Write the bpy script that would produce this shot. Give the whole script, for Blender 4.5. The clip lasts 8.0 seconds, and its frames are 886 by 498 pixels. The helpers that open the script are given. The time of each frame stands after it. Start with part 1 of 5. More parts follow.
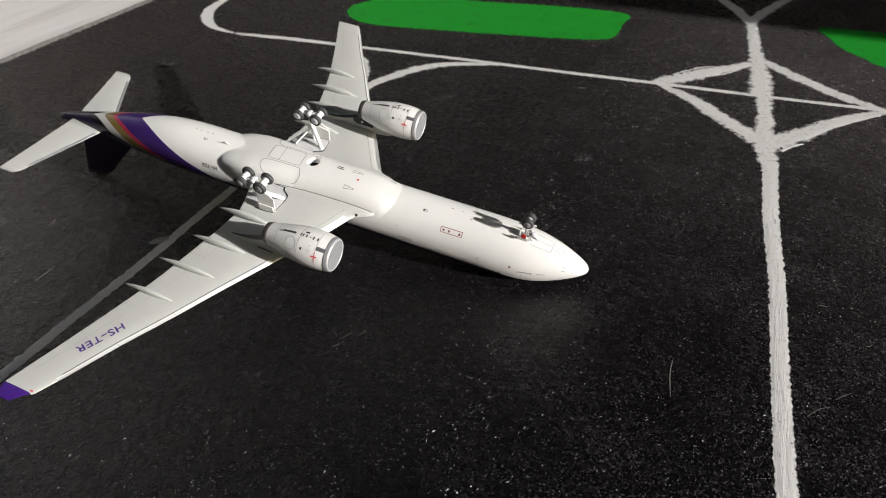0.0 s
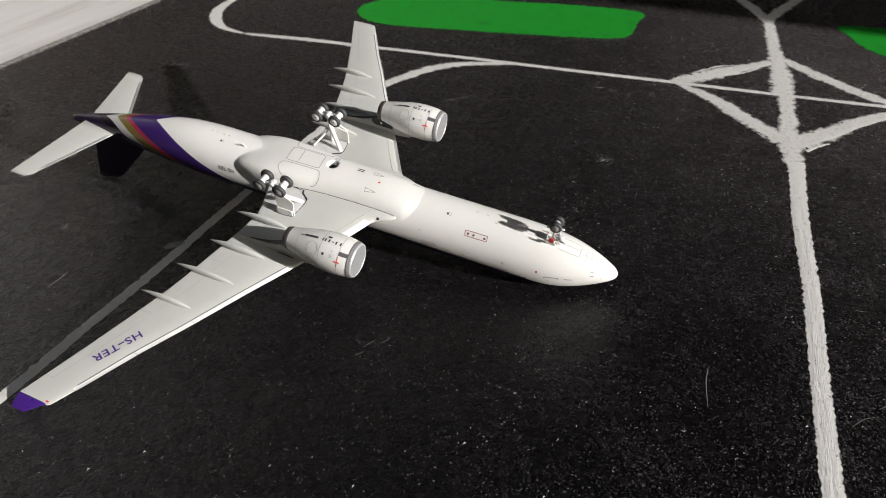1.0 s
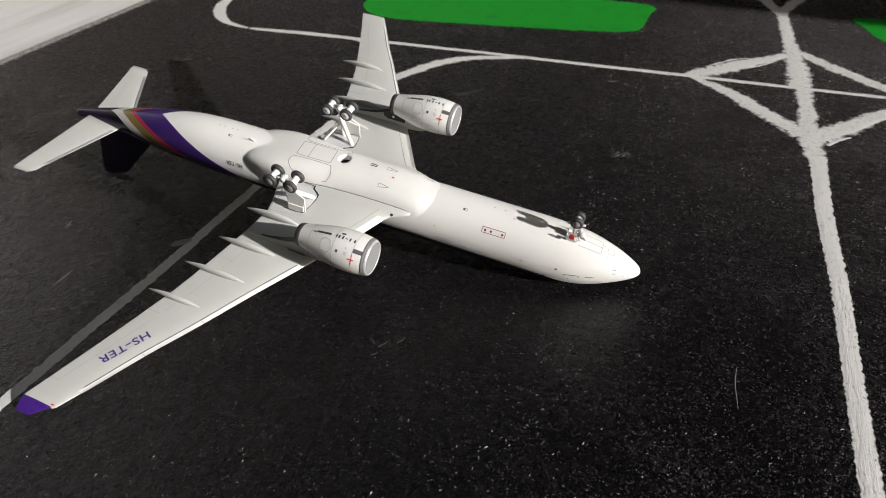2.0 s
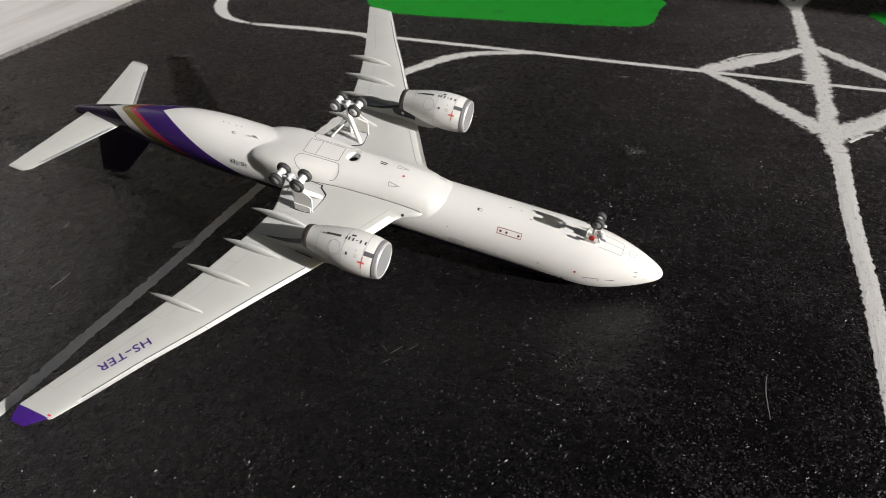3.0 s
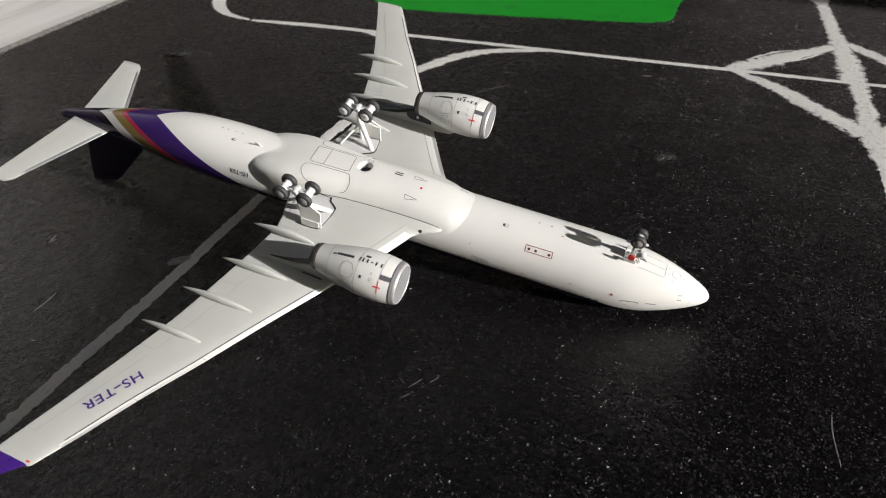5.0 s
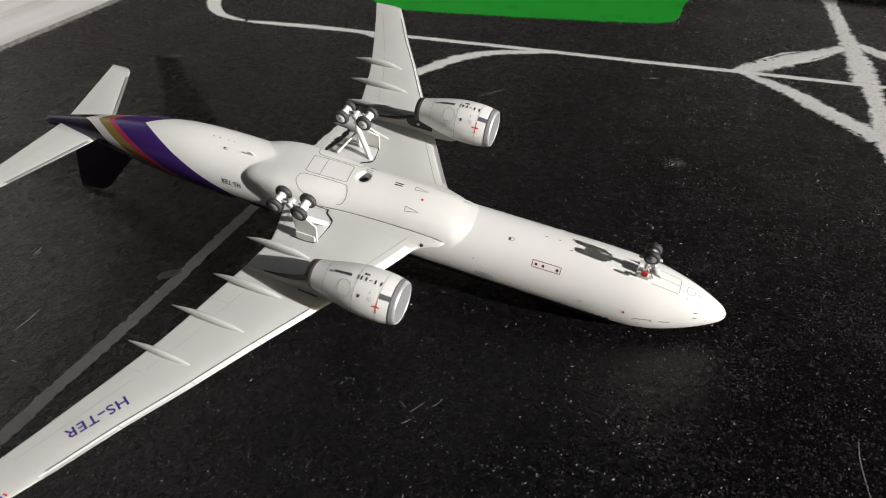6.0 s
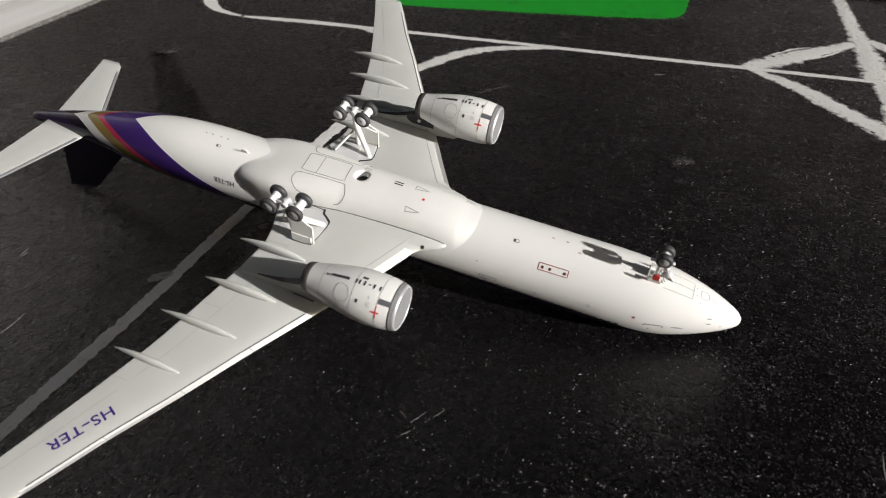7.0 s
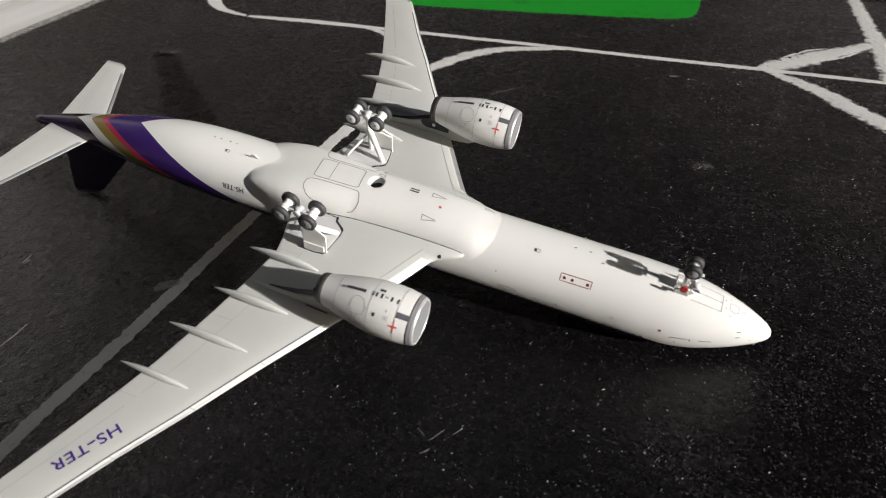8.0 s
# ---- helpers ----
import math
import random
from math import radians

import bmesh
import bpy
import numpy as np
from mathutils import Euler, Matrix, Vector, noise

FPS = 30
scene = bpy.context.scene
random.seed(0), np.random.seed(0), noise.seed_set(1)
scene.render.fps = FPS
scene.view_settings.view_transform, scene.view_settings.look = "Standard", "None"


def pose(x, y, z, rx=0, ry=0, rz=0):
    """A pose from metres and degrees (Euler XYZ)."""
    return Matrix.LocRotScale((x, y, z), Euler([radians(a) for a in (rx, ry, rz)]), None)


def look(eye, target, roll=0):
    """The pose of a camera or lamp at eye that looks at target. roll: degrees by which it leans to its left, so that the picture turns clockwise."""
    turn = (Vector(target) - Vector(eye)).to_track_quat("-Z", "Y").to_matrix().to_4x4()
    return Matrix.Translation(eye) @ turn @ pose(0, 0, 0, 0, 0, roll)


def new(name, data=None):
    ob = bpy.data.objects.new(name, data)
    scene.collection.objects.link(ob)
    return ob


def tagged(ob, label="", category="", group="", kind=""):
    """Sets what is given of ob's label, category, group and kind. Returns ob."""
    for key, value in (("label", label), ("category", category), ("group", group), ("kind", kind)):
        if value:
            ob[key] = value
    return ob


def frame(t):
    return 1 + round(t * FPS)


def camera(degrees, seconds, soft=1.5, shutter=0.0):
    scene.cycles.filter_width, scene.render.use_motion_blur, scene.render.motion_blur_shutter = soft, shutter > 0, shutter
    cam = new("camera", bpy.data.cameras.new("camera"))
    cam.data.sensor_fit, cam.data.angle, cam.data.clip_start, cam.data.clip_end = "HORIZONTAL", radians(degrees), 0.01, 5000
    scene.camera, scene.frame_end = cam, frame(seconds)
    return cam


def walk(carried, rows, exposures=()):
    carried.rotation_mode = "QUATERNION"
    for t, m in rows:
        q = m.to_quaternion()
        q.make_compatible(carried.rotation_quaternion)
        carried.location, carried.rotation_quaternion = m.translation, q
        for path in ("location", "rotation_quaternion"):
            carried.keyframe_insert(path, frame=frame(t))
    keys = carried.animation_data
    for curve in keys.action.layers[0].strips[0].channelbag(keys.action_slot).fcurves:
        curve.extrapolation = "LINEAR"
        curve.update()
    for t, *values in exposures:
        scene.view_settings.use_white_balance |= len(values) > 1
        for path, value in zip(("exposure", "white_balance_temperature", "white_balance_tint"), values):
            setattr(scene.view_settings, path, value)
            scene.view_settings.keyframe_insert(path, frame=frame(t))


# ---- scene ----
from mathutils.bvhtree import BVHTree

# ---- camera and walk ----
cam = camera(69.04, 8.0, soft=0.8)
PATH = [
    (0.0, 0.03792, 0.06412, 0.10061, 25.985, -36.326, -1.935),
    (0.5, 0.03462, 0.06466, 0.10024, 26.057, -36.269, -2.048),
    (1.0, 0.03154, 0.06553, 0.09908, 26.220, -36.298, -2.233),
    (1.5, 0.02923, 0.06621, 0.09767, 26.326, -36.371, -2.370),
    (3.0, 0.02189, 0.07085, 0.09344, 26.364, -36.650, -2.527),
    (3.5, 0.01956, 0.07308, 0.09202, 26.373, -36.710, -2.545),
    (4.0, 0.01675, 0.07530, 0.09059, 26.384, -36.754, -2.480),
    (4.5, 0.01434, 0.07792, 0.08986, 26.378, -36.864, -2.544),
    (6.0, 0.00862, 0.08681, 0.08816, 26.196, -37.060, -2.681),
    (6.5, 0.00749, 0.08907, 0.08674, 26.193, -37.102, -2.691),
    (7.0, 0.00614, 0.09072, 0.08555, 26.105, -37.206, -2.576),
    (7.5, 0.00421, 0.09201, 0.08511, 26.113, -37.276, -2.532),
    (8.0, 0.00149, 0.09344, 0.08463, 26.152, -37.281, -2.536),
]
cam.data.dof.use_dof = True
cam.data.dof.focus_distance = 0.150
cam.data.dof.aperture_fstop = 36
walk(cam, [(t, pose(x, y, z, 90 + pitch, 0, yaw) @ pose(0, 0, 0, 0, 0, roll)) for t, x, y, z, yaw, pitch, roll in PATH],
     exposures=((0.0, 0.60), (4.0, 0.56), (8.0, 0.52)))

# ---- light ----
SUN_WAY = Vector((-0.950, 0.113, -0.288)).normalized()  # the way the sunlight travels
world = bpy.data.worlds.new("sky")
scene.world = world
world.use_nodes = True
wn = world.node_tree.nodes
sky = wn.new("ShaderNodeTexSky")
sky.sky_type = "NISHITA"
sky.sun_disc = False
sky.sun_elevation = math.asin(-SUN_WAY.z)
sky.sun_rotation = math.atan2(-SUN_WAY.x, -SUN_WAY.y)
wn["Background"].inputs["Strength"].default_value = 0.10
world.node_tree.links.new(sky.outputs["Color"], wn["Background"].inputs["Color"])
sun_data = bpy.data.lights.new("sun", "SUN")
sun_data.energy = 4.35
sun_data.angle = radians(0.5)
sun_data.color = (1.0, 0.966, 0.950)
sun = new("sun", sun_data)
sun.matrix_world = look((0.8, -0.4, 0.5), Vector((0.8, -0.4, 0.5)) + SUN_WAY)


# ---- materials ----
def material(name, color, rough=0.5, metal=0.0, spec=0.5, coat=0.0):
    m = bpy.data.materials.new(name)
    m.use_nodes = True
    b = m.node_tree.nodes["Principled BSDF"]
    b.inputs["Base Color"].default_value = (*color, 1)
    b.inputs["Roughness"].default_value = rough
    b.inputs["Metallic"].default_value = metal
    b.inputs["Specular IOR Level"].default_value = spec
    b.inputs["Coat Weight"].default_value = coat
    b.inputs["Coat Roughness"].default_value = 0.15
    return m, m.node_tree.nodes, m.node_tree.links, b


def value_of(nodes, links, op, a, b=None, c=None):
    n = nodes.new("ShaderNodeMath")
    n.operation = op
    for i, v in enumerate((a, b, c)):
        if v is None:
            continue
        if isinstance(v, (int, float)):
            n.inputs[i].default_value = v
        else:
            links.new(v, n.inputs[i])
    return n.outputs[0]


def noise_of(nodes, links, vec, scale, detail=4.0, rough=0.55):
    n = nodes.new("ShaderNodeTexNoise")
    n.inputs["Scale"].default_value = scale
    n.inputs["Detail"].default_value = detail
    n.inputs["Roughness"].default_value = rough
    if vec is not None:
        links.new(vec, n.inputs["Vector"])
    return n.outputs["Fac"]


def ramp_of(nodes, links, fac, stops):
    r = nodes.new("ShaderNodeValToRGB")
    el = r.color_ramp.elements
    while len(el) < len(stops):
        el.new(0.5)
    for e, (p, c) in zip(el, stops):
        e.position = p
        e.color = (*c, 1) if len(c) == 3 else c
    links.new(fac, r.inputs["Fac"])
    return r.outputs["Color"]


def mix_of(nodes, links, fac, a, b):
    m = nodes.new("ShaderNodeMix")
    m.data_type = "RGBA"
    for v, i in ((fac, 0), (a, 6), (b, 7)):
        if isinstance(v, (int, float)):
            m.inputs[i].default_value = v
        elif isinstance(v, tuple):
            m.inputs[i].default_value = (*v, 1)
        else:
            links.new(v, m.inputs[i])
    return m.outputs[2]


def coords(nodes, which="Object"):
    return nodes.new("ShaderNodeTexCoord").outputs[which]


def bumped(nodes, links, bsdf, height, strength, distance):
    b = nodes.new("ShaderNodeBump")
    b.inputs["Strength"].default_value = strength
    b.inputs["Distance"].default_value = distance
    links.new(height, b.inputs["Height"])
    links.new(b.outputs["Normal"], bsdf.inputs["Normal"])


def painted(name, color, rough, coat=0.0, spread=0.09, spec=0.5):
    """Sprayed model paint: a faint mottle in tone and gloss and a fine orange-peel relief."""
    m, n, l, b = material(name, color, rough, coat=coat, spec=spec)
    vec = coords(n)
    big, fine = noise_of(n, l, vec, 130, 6, 0.62), noise_of(n, l, vec, 1400, 3)
    dark = tuple(c * (1 - spread) for c in color)
    light = tuple(min(1, c * (1 + spread * 0.6)) for c in color)
    l.new(mix_of(n, l, big, dark, light), b.inputs["Base Color"])
    l.new(value_of(n, l, "MULTIPLY_ADD", fine, 0.16, rough - 0.08), b.inputs["Roughness"])
    bumped(n, l, b, fine, 0.16, 0.00005)
    return m


WHITE = painted("white_paint", (0.79, 0.79, 0.76), 0.36)
POD_WHITE = painted("engine_white_paint", (0.77, 0.77, 0.742), 0.38, spread=0.16)
NOZZLE = painted("burnt_metal_paint", (0.045, 0.038, 0.035), 0.5)
GREY = painted("pale_grey_paint", (0.55, 0.558, 0.53), 0.38)
GREY_DARK = painted("dark_grey_paint", (0.10, 0.10, 0.11), 0.45)
BLACKISH = painted("near_black_paint", (0.025, 0.025, 0.03), 0.5)
PURPLE = painted("purple_paint", (0.055, 0.016, 0.20), 0.3)
FIN_PURPLE = painted("deep_purple_paint", (0.016, 0.008, 0.038), 0.3, spec=0.3)
RED = painted("red_paint", (0.66, 0.03, 0.025), 0.45)
DULL_RED = painted("dull_red_ink", (0.28, 0.06, 0.055), 0.5)
INK = painted("dark_ink", (0.05, 0.05, 0.055), 0.55)
LINE_GREY = painted("panel_line_ink", (0.27, 0.27, 0.265), 0.55)
LINE_FAINT = painted("faint_groove_ink", (0.44, 0.435, 0.42), 0.5)
RIB = painted("shallow_rib_paint", (0.485, 0.49, 0.467), 0.42)
LINE_SOFT = painted("soft_groove_ink", (0.36, 0.355, 0.345), 0.5)
INK_PURPLE = painted("purple_ink", (0.05, 0.015, 0.18), 0.45)
TYRE = painted("tyre_rubber", (0.040, 0.040, 0.042), 0.6)
SLAT = material("bare_metal_edge", (0.86, 0.86, 0.86), 0.38, 0.82)[0]
SILVER = material("bright_metal", (0.72, 0.72, 0.73), 0.36, 0.6)[0]
MID_GREY = painted("mid_grey_paint", (0.20, 0.20, 0.205), 0.4)
HUB = painted("hub_grey", (0.26, 0.26, 0.26), 0.42)
METAL = painted("silver_paint", (0.62, 0.62, 0.62), 0.35)
FAN = painted("intake_grey", (0.19, 0.195, 0.20), 0.6)


def livery():
    """White body with sweeping bands round the tail: purple, red, gold, white and dark purple."""
    m, n, l, b = material("fuselage_livery", (0.8, 0.8, 0.8), 0.30, spec=0.22)
    sep = n.new("ShaderNodeSeparateXYZ")
    vec = coords(n)
    l.new(vec, sep.inputs[0])
    x = value_of(n, l, "MULTIPLY", sep.outputs[0], 400.0)
    side = value_of(n, l, "ABSOLUTE", sep.outputs[1])
    down = value_of(n, l, "MULTIPLY", sep.outputs[2], -1.0)
    th = value_of(n, l, "MULTIPLY", value_of(n, l, "ARCTAN2", side, down), 180 / math.pi)
    sq = value_of(n, l, "MULTIPLY", th, th)
    wob = value_of(n, l, "MULTIPLY_ADD", noise_of(n, l, vec, 500, 2), 0.10, -0.05)
    big = noise_of(n, l, vec, 90, 3)
    col = mix_of(n, l, big, (0.755, 0.755, 0.728), (0.82, 0.82, 0.788))
    bands = (
        (50.3, -0.065, -0.00040, (0.045, 0.018, 0.135)),
        (54.1, -0.024, -0.00060, (0.40, 0.03, 0.075)),
        (54.8, -0.018, -0.00052, (0.22, 0.155, 0.042)),
        (56.0, -0.004, -0.00047, (0.62, 0.61, 0.58)),
        (57.8, 0.0, -0.00040, (0.009, 0.006, 0.013)),
    )
    for a, k1, k2, tone in bands:
        edge = value_of(n, l, "MULTIPLY_ADD", th, k1, a)
        edge = value_of(n, l, "MULTIPLY_ADD", sq, k2, edge)
        past = value_of(n, l, "SUBTRACT", value_of(n, l, "ADD", x, wob), edge)
        fac = value_of(n, l, "MULTIPLY_ADD", past, 12.0, 0.5)
        fac = value_of(n, l, "MINIMUM", value_of(n, l, "MAXIMUM", fac, 0.0), 1.0)
        col = mix_of(n, l, fac, col, tone)
    # dark band in which the cabin windows stand
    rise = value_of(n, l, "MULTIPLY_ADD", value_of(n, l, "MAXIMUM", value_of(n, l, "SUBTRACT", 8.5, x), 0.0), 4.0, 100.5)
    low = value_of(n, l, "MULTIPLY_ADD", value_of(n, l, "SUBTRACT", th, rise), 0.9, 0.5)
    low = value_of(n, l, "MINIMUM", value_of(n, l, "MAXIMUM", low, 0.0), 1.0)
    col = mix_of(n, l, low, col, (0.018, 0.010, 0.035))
    l.new(col, b.inputs["Base Color"])
    fine = noise_of(n, l, vec, 1400, 3)
    l.new(value_of(n, l, "MULTIPLY_ADD", fine, 0.14, 0.17), b.inputs["Roughness"])
    bumped(n, l, b, fine, 0.10, 0.00004)
    return m


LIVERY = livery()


BOARD_EDGE = -0.2815


def board_paint():
    """Black chalky board paint: dusty, faint brushed relief, dense pale grit and painted glints of uneven size."""
    m, n, l, b = material("black_board_paint", (0.02, 0.02, 0.021), 0.6, spec=0.45)
    vec = coords(n)
    wander = n.new("ShaderNodeTexNoise")
    wander.inputs["Scale"].default_value = 1900
    wander.inputs["Detail"].default_value = 2
    l.new(vec, wander.inputs["Vector"])
    push = n.new("ShaderNodeVectorMath")
    push.operation = "MULTIPLY_ADD"
    push.inputs[1].default_value = (0.00045, 0.00045, 0.00045)
    l.new(wander.outputs["Color"], push.inputs[0])
    l.new(vec, push.inputs[2])
    big = noise_of(n, l, vec, 14, 5, 0.6)
    cloud = noise_of(n, l, vec, 55, 5, 0.65)
    mid = noise_of(n, l, vec, 420, 5, 0.65)
    rag = noise_of(n, l, vec, 1100, 4, 0.65)

    def grit(scale, keep, size, seed):
        """Crisp dots in a share of the cells, thicker in some places than in others."""
        v = n.new("ShaderNodeTexVoronoi")
        v.inputs["Scale"].default_value = scale
        off = n.new("ShaderNodeVectorMath")
        off.operation = "ADD"
        off.inputs[1].default_value = (seed, seed * 0.7, seed * 0.3)
        l.new(push.outputs[0], off.inputs[0])
        l.new(off.outputs[0], v.inputs["Vector"])
        sep = n.new("ShaderNodeSeparateColor")
        l.new(v.outputs["Color"], sep.inputs[0])
        share = value_of(n, l, "MULTIPLY_ADD", cloud, keep * 2.4, -keep * 0.22)
        on = value_of(n, l, "LESS_THAN", sep.outputs[0], share)
        rad = value_of(n, l, "MULTIPLY_ADD", sep.outputs[1], size * 0.6, size * 0.5)
        dot = value_of(n, l, "MULTIPLY", value_of(n, l, "SUBTRACT", rad, v.outputs["Distance"]), 7.0)
        dot = value_of(n, l, "MINIMUM", value_of(n, l, "MAXIMUM", dot, 0.0), 1.0)
        tone = value_of(n, l, "MULTIPLY_ADD", value_of(n, l, "POWER", sep.outputs[2], 2.5), 0.85, 0.15)
        return value_of(n, l, "MULTIPLY", value_of(n, l, "MULTIPLY", dot, on), tone)

    place = n.new("ShaderNodeSeparateXYZ")
    l.new(vec, place.inputs[0])
    speck_grade = value_of(n, l, "MULTIPLY_ADD", place.outputs[0], 17.0, 0.62)
    speck_grade = value_of(n, l, "ADD", speck_grade, value_of(n, l, "MULTIPLY_ADD", cloud, 0.5, -0.25))
    speck_grade = value_of(n, l, "MINIMUM", value_of(n, l, "MAXIMUM", speck_grade, 0.22), 1.7)  # grit and painted glints denser, brighter towards +x
    small, large = grit(2600, 0.34, 0.40, 3.1), grit(1100, 0.15, 0.30, 8.7)
    curl = noise_of(n, l, push.outputs[0], 2500, 3, 0.75)
    curl = value_of(n, l, "MULTIPLY_ADD", value_of(n, l, "ADD", curl, value_of(n, l, "MULTIPLY", cloud, 0.16)), 7.0, -0.662 * 7.0)
    curl = value_of(n, l, "MINIMUM", value_of(n, l, "MAXIMUM", curl, 0.0), 1.0)
    clump = noise_of(n, l, push.outputs[0], 1250, 3, 0.7)
    clump = value_of(n, l, "MULTIPLY_ADD", value_of(n, l, "ADD", clump, value_of(n, l, "MULTIPLY", cloud, 0.16)), 8.0, -0.66 * 8.0)
    clump = value_of(n, l, "MINIMUM", value_of(n, l, "MAXIMUM", clump, 0.0), 1.0)
    curl, small, large = (value_of(n, l, "MULTIPLY", g, speck_grade) for g in (curl, small, large))
    base = mix_of(n, l, big, (0.0014, 0.0012, 0.0015), (0.0026, 0.0022, 0.0027))
    base = mix_of(n, l, value_of(n, l, "MULTIPLY", clump, value_of(n, l, "MULTIPLY", speck_grade, 0.5)), base, (0.092, 0.083, 0.094))
    base = mix_of(n, l, value_of(n, l, "MULTIPLY", curl, 0.75), base, (0.160, 0.147, 0.160))
    base = mix_of(n, l, value_of(n, l, "MULTIPLY", small, 0.8), base, (0.32, 0.30, 0.32))
    base = mix_of(n, l, value_of(n, l, "MULTIPLY", large, 0.9), base, (0.45, 0.44, 0.44))
    worn = value_of(n, l, "MULTIPLY_ADD", value_of(n, l, "SUBTRACT", place.outputs[0], BOARD_EDGE), -520.0, value_of(n, l, "MULTIPLY_ADD", rag, 1.8, 2.6))
    worn = value_of(n, l, "MINIMUM", value_of(n, l, "MAXIMUM", worn, 0.0), 0.85)  # paint rubbed off along the rim
    base = mix_of(n, l, worn, base, (0.20, 0.19, 0.178))
    l.new(base, b.inputs["Base Color"])
    b.inputs["Diffuse Roughness"].default_value = 1.0
    dust = ramp_of(n, l, value_of(n, l, "MULTIPLY_ADD", big, 0.5, value_of(n, l, "MULTIPLY", rag, 0.5)), [(0.35, (0.0, 0.0, 0.0)), (0.65, (0.05, 0.05, 0.05))])
    grains = value_of(n, l, "ADD", value_of(n, l, "MULTIPLY", value_of(n, l, "ADD", curl, clump), 0.06), value_of(n, l, "MULTIPLY", small, 0.06))
    # sheen graded along x: stands in for how brightly each side catches light
    spread_x = value_of(n, l, "MULTIPLY_ADD", place.outputs[0], 8.0, 0.76)
    spread_x = value_of(n, l, "MINIMUM", value_of(n, l, "MAXIMUM", spread_x, 0.38), 1.5)
    film = value_of(n, l, "MULTIPLY", value_of(n, l, "MULTIPLY_ADD", dust, 0.8, 0.028), spread_x)
    l.new(value_of(n, l, "ADD", film, grains), b.inputs["Sheen Weight"])
    b.inputs["Sheen Roughness"].default_value = 0.4
    b.inputs["Sheen Tint"].default_value = (1.0, 0.90, 0.88, 1)
    l.new(value_of(n, l, "MULTIPLY_ADD", mid, 0.16, 0.19), b.inputs["Roughness"])
    crumb, crust = noise_of(n, l, push.outputs[0], 1700, 3, 0.6), noise_of(n, l, vec, 3600, 2, 0.5)
    h = value_of(n, l, "MULTIPLY_ADD", rag, 0.5, value_of(n, l, "MULTIPLY", mid, 1.0))
    h = value_of(n, l, "ADD", h, value_of(n, l, "MULTIPLY_ADD", crumb, 0.45, value_of(n, l, "MULTIPLY", crust, 0.06)))
    h = value_of(n, l, "ADD", h, value_of(n, l, "MULTIPLY", value_of(n, l, "ADD", small, large), 0.35))
    coarse = value_of(n, l, "MULTIPLY_ADD", place.outputs[0], -7.0, 0.70)  # the paint lies smoother on one half
    coarse = value_of(n, l, "MINIMUM", value_of(n, l, "MAXIMUM", coarse, 0.58), 1.6)
    bumped(n, l, b, value_of(n, l, "MULTIPLY", h, coarse), 1.0, 0.00036)
    return m


def line_paint(name, tone, worn, gloss=0.3, feather=(4.6, 2.4, -1.70)):
    """Brushed-on white line paint: streaks along the stroke, thin where the bristles ran dry."""
    m, n, l, b = material(name, tone, 0.6, spec=gloss)
    uv = coords(n, "UV")
    mp = n.new("ShaderNodeMapping")
    mp.inputs["Scale"].default_value = (1.0, 0.06, 1.0)
    l.new(uv, mp.inputs["Vector"])
    streak = noise_of(n, l, mp.outputs[0], 5200, 4, 0.6)
    blot = noise_of(n, l, coords(n), 700, 4, 0.65)
    thin = ramp_of(n, l, value_of(n, l, "MULTIPLY_ADD", blot, 0.6, value_of(n, l, "MULTIPLY", streak, 0.5)),
                   [(worn, (0, 0, 0)), (worn + 0.16, (1, 1, 1))])
    rib_map = n.new("ShaderNodeMapping")
    rib_map.inputs["Scale"].default_value = (0.22, 1.0, 1.0)
    l.new(uv, rib_map.inputs["Vector"])
    rib = noise_of(n, l, rib_map.outputs[0], 3000, 3, 0.6)
    pale = mix_of(n, l, streak, tuple(c * 0.86 for c in tone), tone)
    l.new(mix_of(n, l, thin, tuple(c * 0.42 for c in tone), pale), b.inputs["Base Color"])
    bumped(n, l, b, value_of(n, l, "ADD", streak, value_of(n, l, "MULTIPLY", rib, 0.7)), 0.6, 0.0002)
    rim = n.new("ShaderNodeUVMap")
    rim.uv_map = "rim"
    across = n.new("ShaderNodeSeparateXYZ")
    l.new(rim.outputs[0], across.inputs[0])
    inside = value_of(n, l, "SUBTRACT", 0.5, value_of(n, l, "ABSOLUTE", across.outputs[0]))
    brist = value_of(n, l, "MULTIPLY_ADD", rib, 0.12, value_of(n, l, "MULTIPLY_ADD", blot, 0.4, noise_of(n, l, coords(n), 330, 3, 0.6)))
    cover = value_of(n, l, "MULTIPLY_ADD", inside, feather[0], value_of(n, l, "MULTIPLY_ADD", brist, feather[1], feather[2]))
    cover = value_of(n, l, "MINIMUM", value_of(n, l, "MAXIMUM", cover, 0.0), 1.0)
    l.new(cover, b.inputs["Alpha"])
    return m


BOARD = board_paint()
LINE = line_paint("white_line_paint", (0.86, 0.85, 0.815), 0.37)
LINE_CRISP = line_paint("dense_white_line_paint", (0.86, 0.85, 0.82), 0.33, feather=(11.0, 1.8, -1.15))
LINE_THIN = line_paint("thin_white_line_paint", (0.86, 0.85, 0.82), 0.27, feather=(8.0, 1.8, -1.15))


